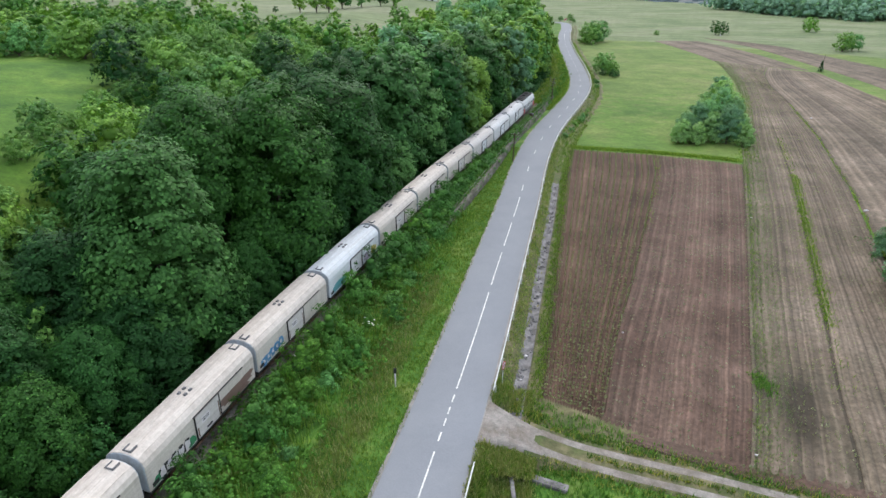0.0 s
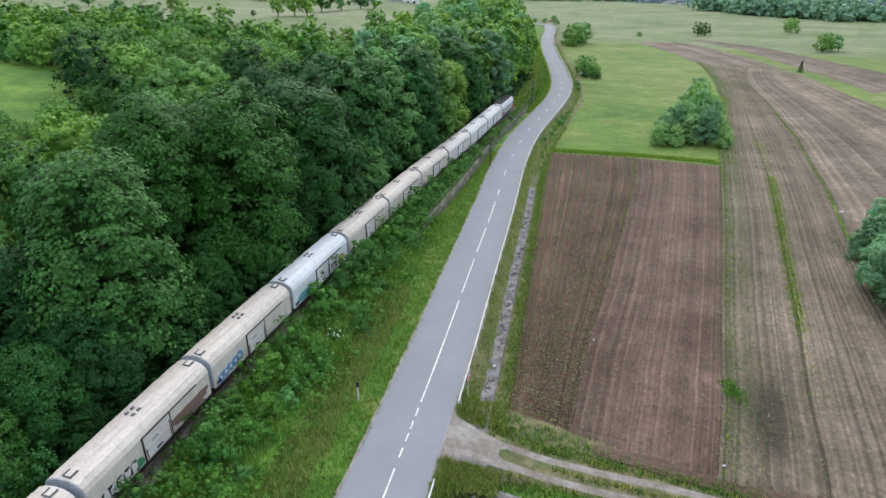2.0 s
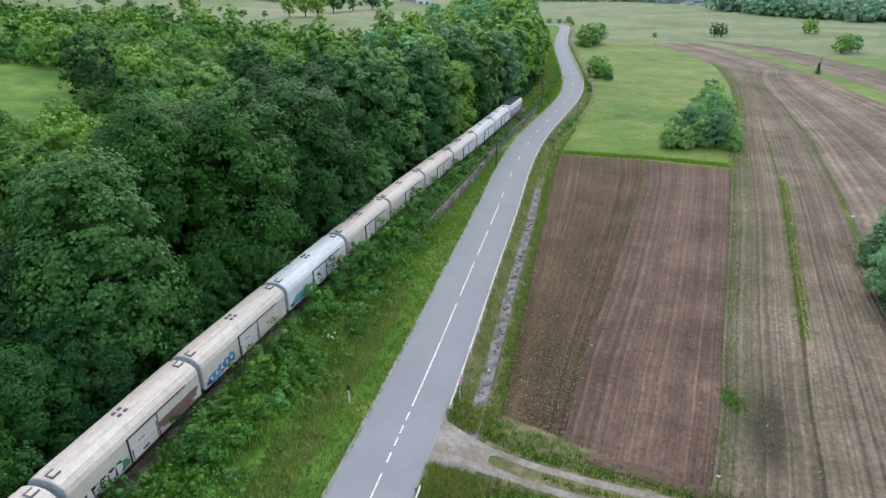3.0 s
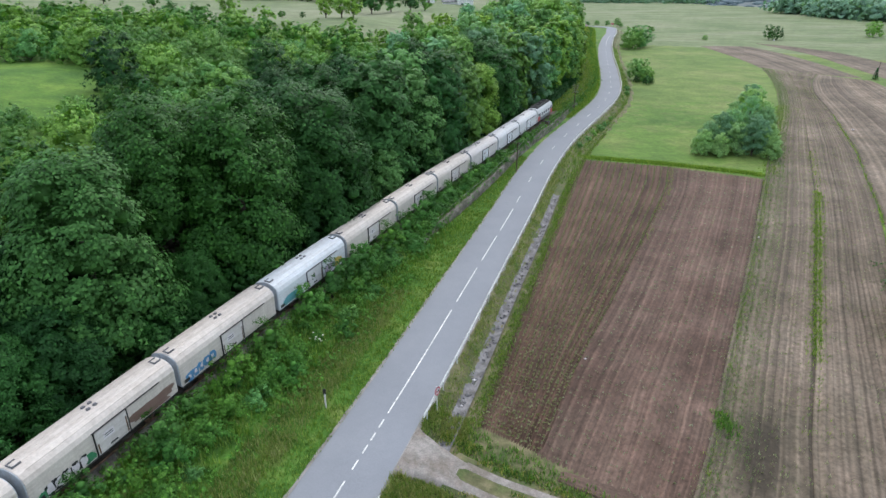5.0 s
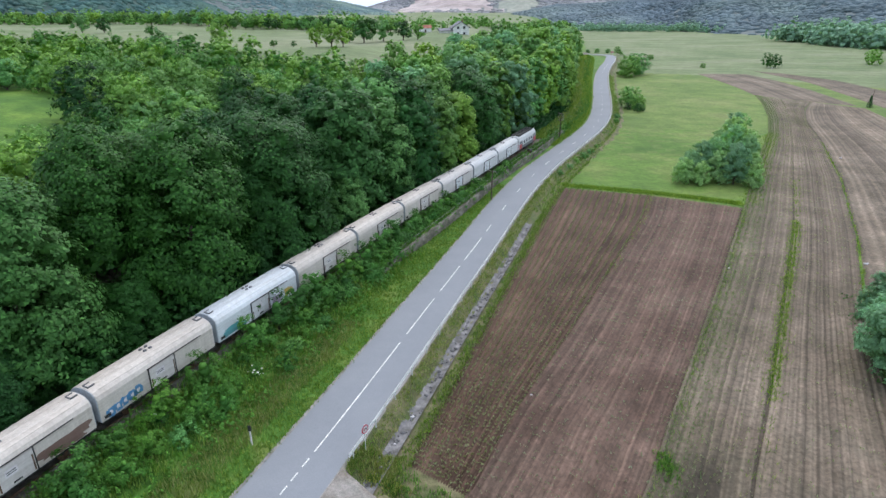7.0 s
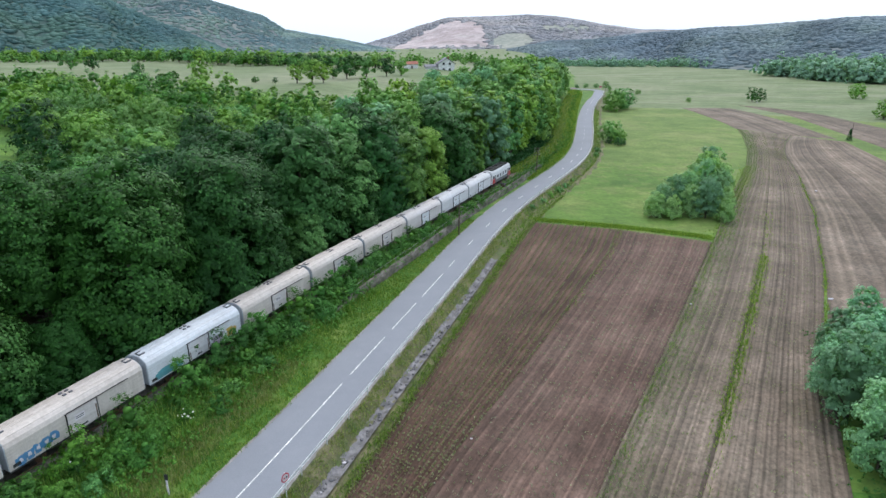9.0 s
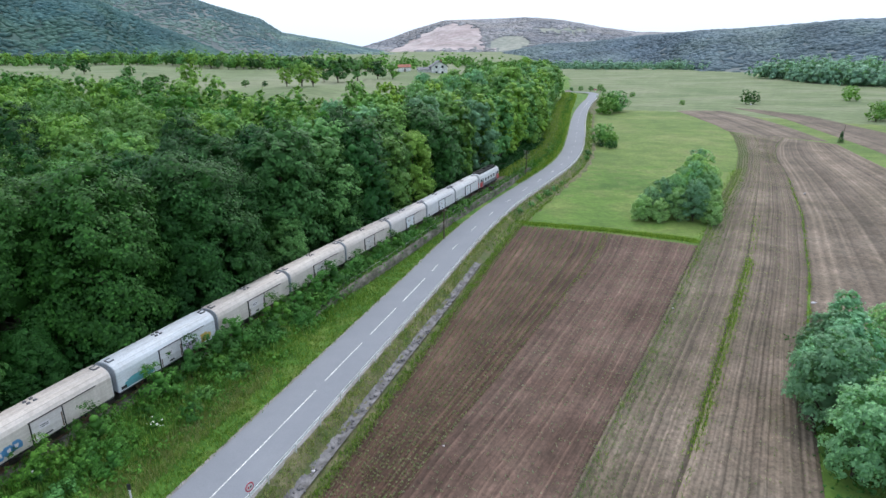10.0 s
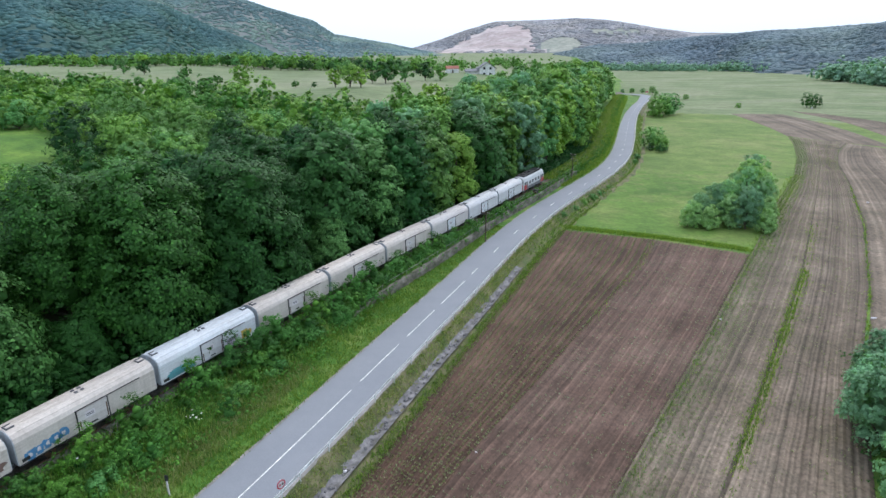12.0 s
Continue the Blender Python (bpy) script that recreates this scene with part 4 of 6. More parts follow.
mass("undergrowth", HERBS, dark_herbs, LEAF, "dark undergrowth at the foot of the wood", "undergrowth")

for x, y, k, s in [(31.7, 146, 3, 0.9), (33.6, 150.5, 3, 1.0), (35.8, 156, 3, 0.8), (29.4, 140, 3, 0.7), (26.7, 133, 3, 0.7), (38.4, 163, 3, 0.7), (48.6, 198, 3, 0.8), (50, 206, 3, 0.9)]:
    plant("shrub", SHRUBS[k], "pale green shrub below the guard rail", "shrub", "shrubs below the road", put(x, y, rng.uniform(0, 360), s, -0.1))
past = []
for _ in range(450):
    y = 160 + 270 * rng.random() ** 1.3
    d = rng.uniform(-2.6, 4.2)
    past.append((float(TRACK_X(y)) + d, y, RAIL - 0.45, rng.uniform(0, 6.28), rng.uniform(0.35, 0.8) if abs(d) < 1.3 else rng.uniform(0.7, 1.8)))
mass("undergrowth", HERBS, past, LEAF_SHRUB, "rank green growth beside the line", "undergrowth")

# willows and single bushes in the valley
for x, y, k, s in [(51.5, 131, 2, 0.9), (53.5, 134.5, 1, 0.8), (55, 130.5, 2, 0.8), (56.5, 136, 1, 1.0), (58.8, 132, 1, 0.85), (59.5, 138, 0, 0.8), (61.5, 131, 1, 1.05), (62.5, 135.5, 0, 0.75), (64, 142, 0, 1.0), (66, 148, 0, 1.05), (61.5, 145, 1, 0.9),
                   (68, 154, 0, 1.05), (67.5, 143, 1, 1.0), (70, 149, 1, 1.0), (65, 153, 1, 0.9), (71.5, 160, 0, 0.95), (64.5, 129, 2, 0.8), (67, 137, 2, 0.9)]:
    plant("willow", WILLOWS[k], "grey-green willow bush at the field's edge", "willow", "willow thicket", put(x, y, rng.uniform(0, 360), s, -0.2))
for x, y, k, s in [(53.8, 60.5, 1, 1.25), (58.5, 66, 2, 1.5), (59.5, 72.5, 2, 1.1), (52.6, 53, 1, 1.1), (56.5, 55, 2, 1.5), (65, 80, 1, 0.8), (61, 59, 0, 1.0), (56, 47, 2, 1.3), (64.5, 70, 1, 1.2), (54.5, 64.5, 1, 0.9)]:
    plant("willow", WILLOWS[k], "grey-green willow at the field's edge", "willow", "willows at the far balk", put(x, y, rng.uniform(0, 360), s, -0.2))
for x, y, k, s in [(57.5, 227, 1, 1.3), (59.5, 224, 1, 0.9), (58.5, 217, 2, 0.4), (56, 221, 2, 0.35), (60.5, 219, 2, 0.3), (75.5, 331, 1, 1.8), (80.5, 338, 1, 1.9), (73, 324, 4, 1.2), (83, 345, 2, 1.0), (92, 472, 0, 0.8), (106.6, 430, 1, 0.6), (123.3, 374, 3, 0.5), (161.5, 384, 2, 1.05), (166.5, 385, 2, 0.95), (228, 404, 1, 1.6), (187, 300, 0, 1.3), (194, 304, 1, 1.4)]:
    plant("bush", MIDS[k], "rounded green bush in the meadow", "bush", "", put(x, y, rng.uniform(0, 360), s, -0.2))


# crop plants, weeds and grass
def tufts(name, places, mat, label, category, height=0.35, blades=3, seed=1, spread=0.12, width=0.035):
    """Pointed blades standing in tufts at (x, y, z)."""
    r = np.random.default_rng(seed)
    p = np.repeat(np.array(places, float), blades, axis=0)
    n = len(p)
    p[:, :2] += r.normal(size=(n, 2)) * spread
    a = r.uniform(0, 6.28, n)
    h = height * r.uniform(0.5, 1.3, n)
    side = np.stack([np.cos(a), np.sin(a), np.zeros(n)], -1) * (width * r.uniform(0.7, 1.6, n))[:, None]
    lean = np.stack([-np.sin(a), np.cos(a), np.zeros(n)], -1) * (h * r.uniform(-0.6, 0.6, n))[:, None]
    v = np.stack([p - side, p + side, p + lean + np.stack([0 * h, 0 * h, h], -1)], 1).reshape(-1, 3)
    return tagged(new(name, data_from(name, v, np.arange(3 * n).reshape(-1, 3), mat)), label, category, kind="stuff")


def row_places(curves, rows, step, keep, seed, shift=0.25, lift=0.2):
    r = np.random.default_rng(seed)
    a, b = curves
    out = []
    for k in range(rows):
        t = (k + shift) / rows
        q = a * (1 - t) + b * t
        s = np.concatenate([[0], np.cumsum(np.hypot(*np.diff(q, axis=0).T))])
        at = np.arange(0.8, s[-1] - 0.8, step)
        at = at[r.random(len(at)) < keep] + 0.0
        at = at + r.normal(size=len(at)) * 0.08
        x, y = np.interp(at, s, q[:, 0]), np.interp(at, s, q[:, 1])
        out.append(np.stack([x, y, valley(x, y) + lift], -1))
    return np.concatenate(out)


tufts("crop_row_plants", row_places(rows_a, 15, 0.5, 0.92, 1), CROP, "rows of small young crop plants", "crop", 0.16, 6, 2, 0.07, 0.075)
tufts("crop_row_plants", row_places(rows_b, 26, 0.9, 0.45, 2), CROP, "sparse young plants in rows", "crop", 0.16, 4, 3, 0.1, 0.05)
tufts("field_weeds", np.concatenate([row_places(rows_c, 10, 0.6, 0.5, 3), row_places(rows_d, 16, 1.2, 0.35, 4)]), CROP, "weeds and stubble on the field strips", "weeds", 0.18, 4, 5, 0.2, 0.05)
r2 = np.random.default_rng(9)


def verge_places(n, y0, y1, lo, hi, z):
    y = r2.uniform(y0, y1, n)
    o = r2.uniform(lo, hi, n)
    nx, ny = along(ROAD_X, y)
    return np.stack([ROAD_X(y) + o * nx, y + o * ny, np.full(n, z)], -1)


left = verge_places(15000, 24, 120, -9.0, -LEFT - 0.15, 0.02)
left = left[left[:, 0] > TRACK_X(left[:, 1]) + 3]
left[:, 2] = bank_z(left[:, 0], left[:, 1])
tufts("verge_tufts", left, BLADES, "rough grass of the roadside verge", "grass", 0.28, 3, 6, 0.12, 0.03)
dry = verge_places(2200, 24, 62, -8.6, -5.4, 0.05)
dry = dry[dry[:, 0] > TRACK_X(dry[:, 1]) + 3]
dry[:, 2] = bank_z(dry[:, 0], dry[:, 1])
BLADES_DRY = leafy("dry_grass_blades", (0.16, 0.21, 0.06), (0.23, 0.27, 0.09), (0.31, 0.31, 0.14), 0.3)
tufts("tall_dry_grass", dry, BLADES_DRY, "tall half-dry grass", "grass", 0.55, 3, 7, 0.15, 0.03)
bank_grass = np.stack([r2.uniform(15, 178, 6500), r2.uniform(1.8, 8.0, 6500)], -1)
bank_grass = np.stack([TRACK_X(bank_grass[:, 0]) + bank_grass[:, 1], bank_grass[:, 0], np.zeros(6500)], -1)
bank_grass = bank_grass[(bank_grass[:, 0] < ROAD_X(bank_grass[:, 1]) - 5) & ((bank_grass[:, 1] < 84) | (bank_grass[:, 0] < WALL_X(bank_grass[:, 1]) - 0.5))]
bank_grass[:, 2] = np.maximum(bank_z(bank_grass[:, 0], bank_grass[:, 1]), 1.0 * (bank_grass[:, 1] > 78) * (bank_grass[:, 0] < WALL_X(bank_grass[:, 1]) - 0.4))
tufts("bank_grass", bank_grass, BLADES, "tall grass between the shrubs", "grass", 0.8, 4, 21, 0.25, 0.04)
right_z = lambda q: np.concatenate([q[:, :2], np.interp(q[:, 0] - ROAD_X(q[:, 1]), [2.7, 3.3, 3.9, 4.5, 5, 5.6, 6.3], [-0.06, -0.08, -0.35, -0.95, -1.35, -1.3, -1.46])[:, None]], -1)
tufts("bank_tufts", right_z(verge_places(3800, 42, 130, 3.35, 4.5, 0.0)), BLADES_DRY, "half-dry grass below the guard rail", "grass", 0.28, 3, 22, 0.12, 0.03)
tufts("bank_tufts", right_z(verge_places(2600, 42, 150, 3.35, 4.6, 0.0)), BLADES, "green grass below the guard rail", "grass", 0.25, 3, 23, 0.12, 0.03)
tufts("bank_tufts", np.concatenate([verge_places(1200, 24, 35, 3.3, 4.2, -0.3), verge_places(4500, 41, 150, 5.8, 7.1, -1.48)]), BLADES, "grass tufts on the roadside bank", "grass", 0.3, 3, 8, 0.12, 0.03)


n = 5200
q = np.stack([r2.uniform(4, 34, n), r2.uniform(24, 45, n)], -1)
side = q[:, 1] - np.interp(q[:, 0], [p_[0] for p_ in FARM], [p_[1] for p_ in FARM])
edge = np.interp(q[:, 0], [8.4, 12.9, 18.3, 23.3, 31], [43.1, 40.0, 36.4, 33.9, 30.7])
q = q[((side < -2.0) | ((side > 1.7) & (q[:, 1] < edge + 0.2))) & (q[:, 0] > ROAD_X(q[:, 1]) + 5.6)]
tufts("meadow_tufts", np.concatenate([q, ground_z(q[:, 0], q[:, 1])[:, None]], -1), BLADES, "rank grass beside the farm track", "grass", 0.4, 4, 12, 0.2, 0.045)
weeds = np.stack([28.7 + 0.45 * r2.normal(size=90), 45.2 + 0.9 * r2.normal(size=90)], -1)
tufts("weed_patch", np.concatenate([weeds, valley(weeds[:, 0], weeds[:, 1])[:, None] + 0.15], -1), BLADES, "green weeds in the stubble", "weeds", 0.3, 5, 13, 0.15, 0.05)


def line_places(points, n, spread):
    p = resample(points, 200)
    i = r2.integers(0, 200, n)
    q = p[i] + r2.normal(size=(n, 2)) * spread
    return np.concatenate([q, valley(q[:, 0], q[:, 1])[:, None]], -1)


tufts("balk_grass", np.concatenate([line_places([(26, 127.5), (43.5, 123), (56.7, 118), (58.6, 117)], 3000, 0.6), line_places(STRIP[3:8], 1500, 0.36), line_places(STRIP[2:9], 500, 0.5), line_places([(x + 0.4, y) for x, y in B_RIGHT], 420, 0.3), line_places(AB[3:], 160, 0.3),
                                    line_places(E_LEFT[:6], 500, 0.22), line_places([(x + 1.2, y) for x, y in CURVE[6:9]], 1500, 0.9)]), BLADES, "green grass of the balks between fields", "grass", 0.45, 3, 9, 0.15, 0.04)

# thin grass over the side of the pale strip that lies fallow
a, b = rows_c
i, t = r2.integers(0, len(a), 16000), r2.random(16000) ** 1.5 * 0.42 + 0.03
q = a[i] * (1 - t)[:, None] + b[i] * t[:, None] + r2.normal(size=(16000, 2)) * np.array([0.1, 0.6])
tufts("fallow_grass", np.concatenate([q, valley(q[:, 0], q[:, 1])[:, None] + 0.12], -1), FALLOW, "thin green grass on the fallow strip", "grass", 0.14, 3, 58, 0.2, 0.03)

# the line beyond the train is overgrown
for mat, label, count, seed in ((BLADES, "green grass over the unused end of the line", 12000, 61), (BLADES_DRY, "half-dry grass over the railway bank", 1200, 62)):
    y = 158 + 280 * r2.random(count) ** 1.2
    d = r2.uniform(-2.8, 6.0, count)
    d = np.minimum(d, ROAD_X(y) - TRACK_X(y) - 4.2)
    x = TRACK_X(y) + d
    tufts("line_grass", np.stack([x, y, np.where(np.abs(d) < 2.2, RAIL - 0.2, bank_z(x, y))], -1), mat, label, "grass", 0.6, 3, seed, 0.25, 0.07)

# lush growth round the culvert
lush = np.stack([r2.uniform(5.3, 17, 90), r2.uniform(25.5, 33.5, 90)], -1)
lush = lush[lush[:, 1] < 34.0 - 0.33 * (lush[:, 0] - 6)]
mass("undergrowth", HERBS, [(x, y, float(ground_z(x, y)) - 0.1, 6 * x, 0.55) for x, y in lush], LEAF_SHRUB, "lush weeds round the culvert", "undergrowth")
near = np.concatenate([right_z(verge_places(2200, 24, 35.3, 3.3, 5.4, 0.0)), right_z(verge_places(160, 41.4, 44, 3.2, 4.6, -0.1))])
tufts("bank_tufts", near[::2], BLADES_DRY, "half-dry grass beside the culvert", "grass", 0.4, 3, 71, 0.15, 0.04)
tufts("bank_tufts", near[1::2], BLADES, "green grass beside the culvert", "grass", 0.4, 3, 72, 0.15, 0.04)
dry_q = q[(q[:, 1] > np.interp(q[:, 0], [p_[0] for p_ in FARM], [p_[1] for p_ in FARM])) & (q[:, 0] < 22)][:700]
tufts("meadow_tufts", np.concatenate([dry_q + r2.normal(size=dry_q.shape) * 0.3, ground_z(dry_q[:, 0], dry_q[:, 1])[:, None]], -1), BLADES_DRY, "half-dry grass beside the farm track", "grass", 0.4, 4, 74, 0.25, 0.05)
# grass round the mouth of the farm track
y = np.concatenate([r2.uniform(31, 36.3, 2600), r2.uniform(41.2, 44, 900)])
o = np.concatenate([r2.uniform(3.1, 7.5, 2600), r2.uniform(3.2, 6.5, 900)])
g = np.stack([ROAD_X(y) + o, y + 0.0], -1)
g = g[(g[:, 1] < 36.6 - 0.22 * (g[:, 0] - 2.5)) | (g[:, 1] > 40.6)]
z = np.where((g[:, 1] > 33.5) & (g[:, 1] < 37), np.maximum(ramp_z(g[:, 0], g[:, 1]) - 0.35, right_z(g)[:, 2]), right_z(g)[:, 2])
g = np.stack([g[:, 0], g[:, 1], z], -1)
tufts("mouth_grass", g[np.arange(len(g)) % 4 > 0], BLADES_DRY, "half-dry grass round the mouth of the farm track", "grass", 0.34, 4, 75, 0.15, 0.045)
tufts("mouth_grass", g[::4], BLADES, "green grass round the mouth of the farm track", "grass", 0.34, 4, 76, 0.15, 0.045)
# grass on the sides of the farm track
way = resample(FARM[1:8], 200)
for mat, label, count, seed in ((BLADES, "green grass beside the farm track", 1500, 81), (BLADES_DRY, "half-dry grass beside the farm track", 1000, 82)):
    i = r2.integers(1, 198, count)
    d = way[i + 1] - way[i - 1]
    d /= np.linalg.norm(d, axis=1)[:, None]
    o = r2.choice([-1, 1], count) * r2.uniform(1.55, 2.7, count)
    o = np.where(i < 25, np.sign(o) * (np.abs(o) + 1.2), o)
    o = np.where((r2.random(count) < 0.14) & (i > 45), r2.normal(size=count) * 0.12, o)
    g = way[i] + np.stack([d[:, 1], -d[:, 0]], -1) * o[:, None]
    z = np.maximum(ramp_z(g[:, 0], g[:, 1]) - 0.75 * np.clip((np.abs(o) - 1.6) / 0.9, 0, 1), -1.7)
    tufts("track_grass", np.stack([g[:, 0], g[:, 1], z], -1), mat, label, "grass", 0.3, 4, seed, 0.12, 0.04)
lush = [(x, y, float(valley(x, y)) - 0.1, 5 * x, 0.9) for x, y in zip(r2.uniform(49.5, 64, 260), r2.uniform(38, 80, 260)) if x > 39 + 0.27 * y - 3.2]
mass("undergrowth", HERBS, lush, LEAF_SHRUB, "lush growth under the willows", "undergrowth")
tufts("bank_tufts", right_z(verge_places(1800, 110, 330, 3.4, 6.6, 0.0)), BLADES_DRY, "half-dry grass below the guard rail", "grass", 0.5, 3, 96, 0.2, 0.07)
tufts("bank_tufts", right_z(verge_places(1800, 110, 330, 3.4, 6.6, 0.0)), BLADES, "green grass below the guard rail", "grass", 0.5, 3, 95, 0.2, 0.07)


# ---- roadside things ----
def ditch():
    d = ribbon(ROAD_X, 40.6, 103, (4.55, 4.85, 5.2, 5.5, 5.7), (-0.95, -1.2, -1.26, -1.2, -1.1), 0.7, 0.05)
    ob = structure("ditch", data_from("ditch", *d, STONE), "stone-lined drainage ditch beside the road", "ditch")
    r = np.random.default_rng(21)
    kinds = []
    for i in range(6):
        v = ICO_V * np.array([1, 0.8, 0.55]) * (1 + 0.18 * r.normal(size=(len(ICO_V), 1)))
        kinds.append(data_from("stone", v, ICO_F, STONE))
    for i in range(290):
        y = 40.8 + 61 * r.random() ** 1.15
        o = 4.5 + 1.15 * r.random() ** 1.8
        nx, ny = along(ROAD_X, y)
        s = new("stone", kinds[i % 6])
        s.parent = ob
        s.matrix_basis = pose(float(ROAD_X(y) + o * nx), y + o * float(ny), -1.17, r.uniform(-20, 20), r.uniform(-20, 20), r.uniform(0, 360)) @ Matrix.Scale(r.uniform(0.09, 0.24), 4)


ditch()


def culvert():
    c = thing("culvert_head", "grey concrete culvert head with two walls", "culvert")
    part("side_wall", box(4.8, 5.1, 29.5, 34.9, -1.9, -1.05, 0.04), STONE, c)
    bm = box(0, 4.2, -0.45, 0.25, -1.9, -1.32, 0.05)
    bmesh.ops.transform(bm, matrix=pose(5.15, 34.7, 0, 0, 0, -24), verts=bm.verts)
    part("head_wall", bm, STONE, c)


culvert()


def road_sign():
    s = thing("road_sign", "round red-bordered traffic sign on a steel post", "traffic sign", at=pose(5.1, 43.3, 0, 0, 0, 62))
    part("post", rod((0, 0, -0.4), (0, 0, 2.35), 0.035, seg=10), STEEL, s)
    disc = part("plate", rod((0, -0.05, 1.95), (0, -0.07, 1.95), 0.38, seg=28), SIGN_RED, s, "red border disc")
    part("face", rod((0, -0.07, 1.95), (0, -0.076, 1.95), 0.28, seg=28), SIGN_WHITE, disc)
    for x in (-0.11, 0.11):
        part("symbol_bar", box(x - 0.07, x + 0.07, -0.082, -0.076, 1.87, 2.03, 0.01), SIGN_RED if x < 0 else DARK, disc)
    for z in (1.85, 2.05):
        part("bracket", box(-0.06, 0.06, -0.05, 0.04, z - 0.02, z + 0.02), STEEL, s)


road_sign()


def marker_post():
    m = thing("marker_post", "slim white roadside post with a black head", "marker post", at=pose(-4.05, 42.9, 0.1))
    part("post", box(-0.06, 0.06, -0.05, 0.05, -0.3, 1.35, 0.015), SIGN_WHITE, m)
    part("head", box(-0.13, 0.13, -0.07, 0.07, 1.3, 1.8, 0.03), DARK, m, "black head")


marker_post()


def wire_pole(x, y, z, h, turn, arms, lean=1.5, thick=0.13):
    p = thing("wire_pole", "old dark wooden telegraph pole", "pole", "poles along the line", pose(x, y, z, lean, lean, turn))
    part("pole", rod((0, 0, -0.6), (0, 0, h), thick, thick * 0.7, 10), WOOD, p)
    for k in range(arms):
        zz = h - 0.25 - 0.55 * k
        arm = part("crossarm", box(-0.75, 0.75, -0.16, -0.06, zz - 0.05, zz + 0.05, 0.01), WOOD, p)
        for xx in (-0.65, -0.3, 0.3, 0.65):
            part("insulator", rod((xx, -0.11, zz + 0.05), (xx, -0.11, zz + 0.2), 0.045, 0.035, 8), SIGN_WHITE, arm)


wire_pole(13.05, 111.1, 0.1, 5.4, -20, 1)
wire_pole(29.2, 166.8, 0.3, 6.4, -25, 4)


def relay_box():
    b = thing("relay_cabinet", "dark steel relay cabinet beside the line", "cabinet", at=pose(20.7, 144, 0.6, 0, 0, -20))
    part("body", box(-0.55, 0.55, -0.4, 0.4, 0.0, 1.5, 0.04), DARK, b)
    part("roof", box(-0.62, 0.62, -0.47, 0.47, 1.5, 1.58, 0.02), DARK, b)
    part("door", box(-0.45, 0.45, -0.43, -0.4, 0.12, 1.4, 0.01), RUST, b)
    part("plinth", box(-0.6, 0.6, -0.45, 0.45, -0.6, 0.0, 0.02), CONCRETE, b)


relay_box()


def pipe_rail():
    g = thing("pipe_railing", "thin weathered pipe railing on the retaining wall", "railing")
    v, f = ribbon(WALL_X, 76, 172, (-0.3, -0.27, -0.24, -0.27, -0.3), [rise(2.22), rise(2.25), rise(2.22), rise(2.19), rise(2.22)], 1.5)
    bar = new("rail_bar", data_from("rail_bar", v, f, CONCRETE))
    bar.parent = g
    me = bpy.data.meshes.new("stanchion")
    bm = rod((0, 0, -0.9), (0, 0, 0.03), 0.03, seg=8)
    bm.to_mesh(me)
    bm.free()
    me.materials.append(CONCRETE)
    for y in np.arange(77, 172, 3.0):
        ob = new("stanchion", me)
        ob.parent = g
        ob.matrix_basis = pose(float(WALL_X(y)) - 0.27, float(y), float(rise(2.22)(y)))


pipe_rail()
# plain lumps stand in for small white spots on the ground
for x, y, s in [(18.45, 53.8, 0.13), (66.3, 90.0, 0.35), (95.0, 158.0, 0.4), (24.0, 36.3, 0.15), (46.4, 86.1, 0.16), (163, 380, 0.6), (7.9, 49.2, 0.22), (7.0, 45.5, 0.14)]:
    r = np.random.default_rng(int(x * 10))
    v = ICO_V * np.array([1, 0.7, 0.6]) * s * (1 + 0.2 * r.normal(size=(len(ICO_V), 1)))
    z = -1.15 if x < 8 else float(valley(x, y)) + 0.25
    ob = tagged(new("white_lump", data_from("white_lump", v, ICO_F, SIGN_WHITE)), "small crumpled white lump lying on the ground", "litter")
    ob.matrix_basis = pose(x, y, z)
# elder in flower
r3 = np.random.default_rng(31)
for x, y, z in [(-12.0, 44.0, 2.4), (-7.2, 51.8, 0.9), (10, 117, 2.4)]:
    n = 12
    c = np.array([x, y, z]) + r3.normal(size=(n, 3)) * np.array([0.42, 0.42, 0.22])
    v, f = lumps(r3, c, r3.uniform(0.06, 0.13, n), 0.4, 0.2)
    tagged(new("blossom", data_from("blossom", v, f, PETAL)), "clusters of small white blossom on a shrub", "blossom", kind="stuff")


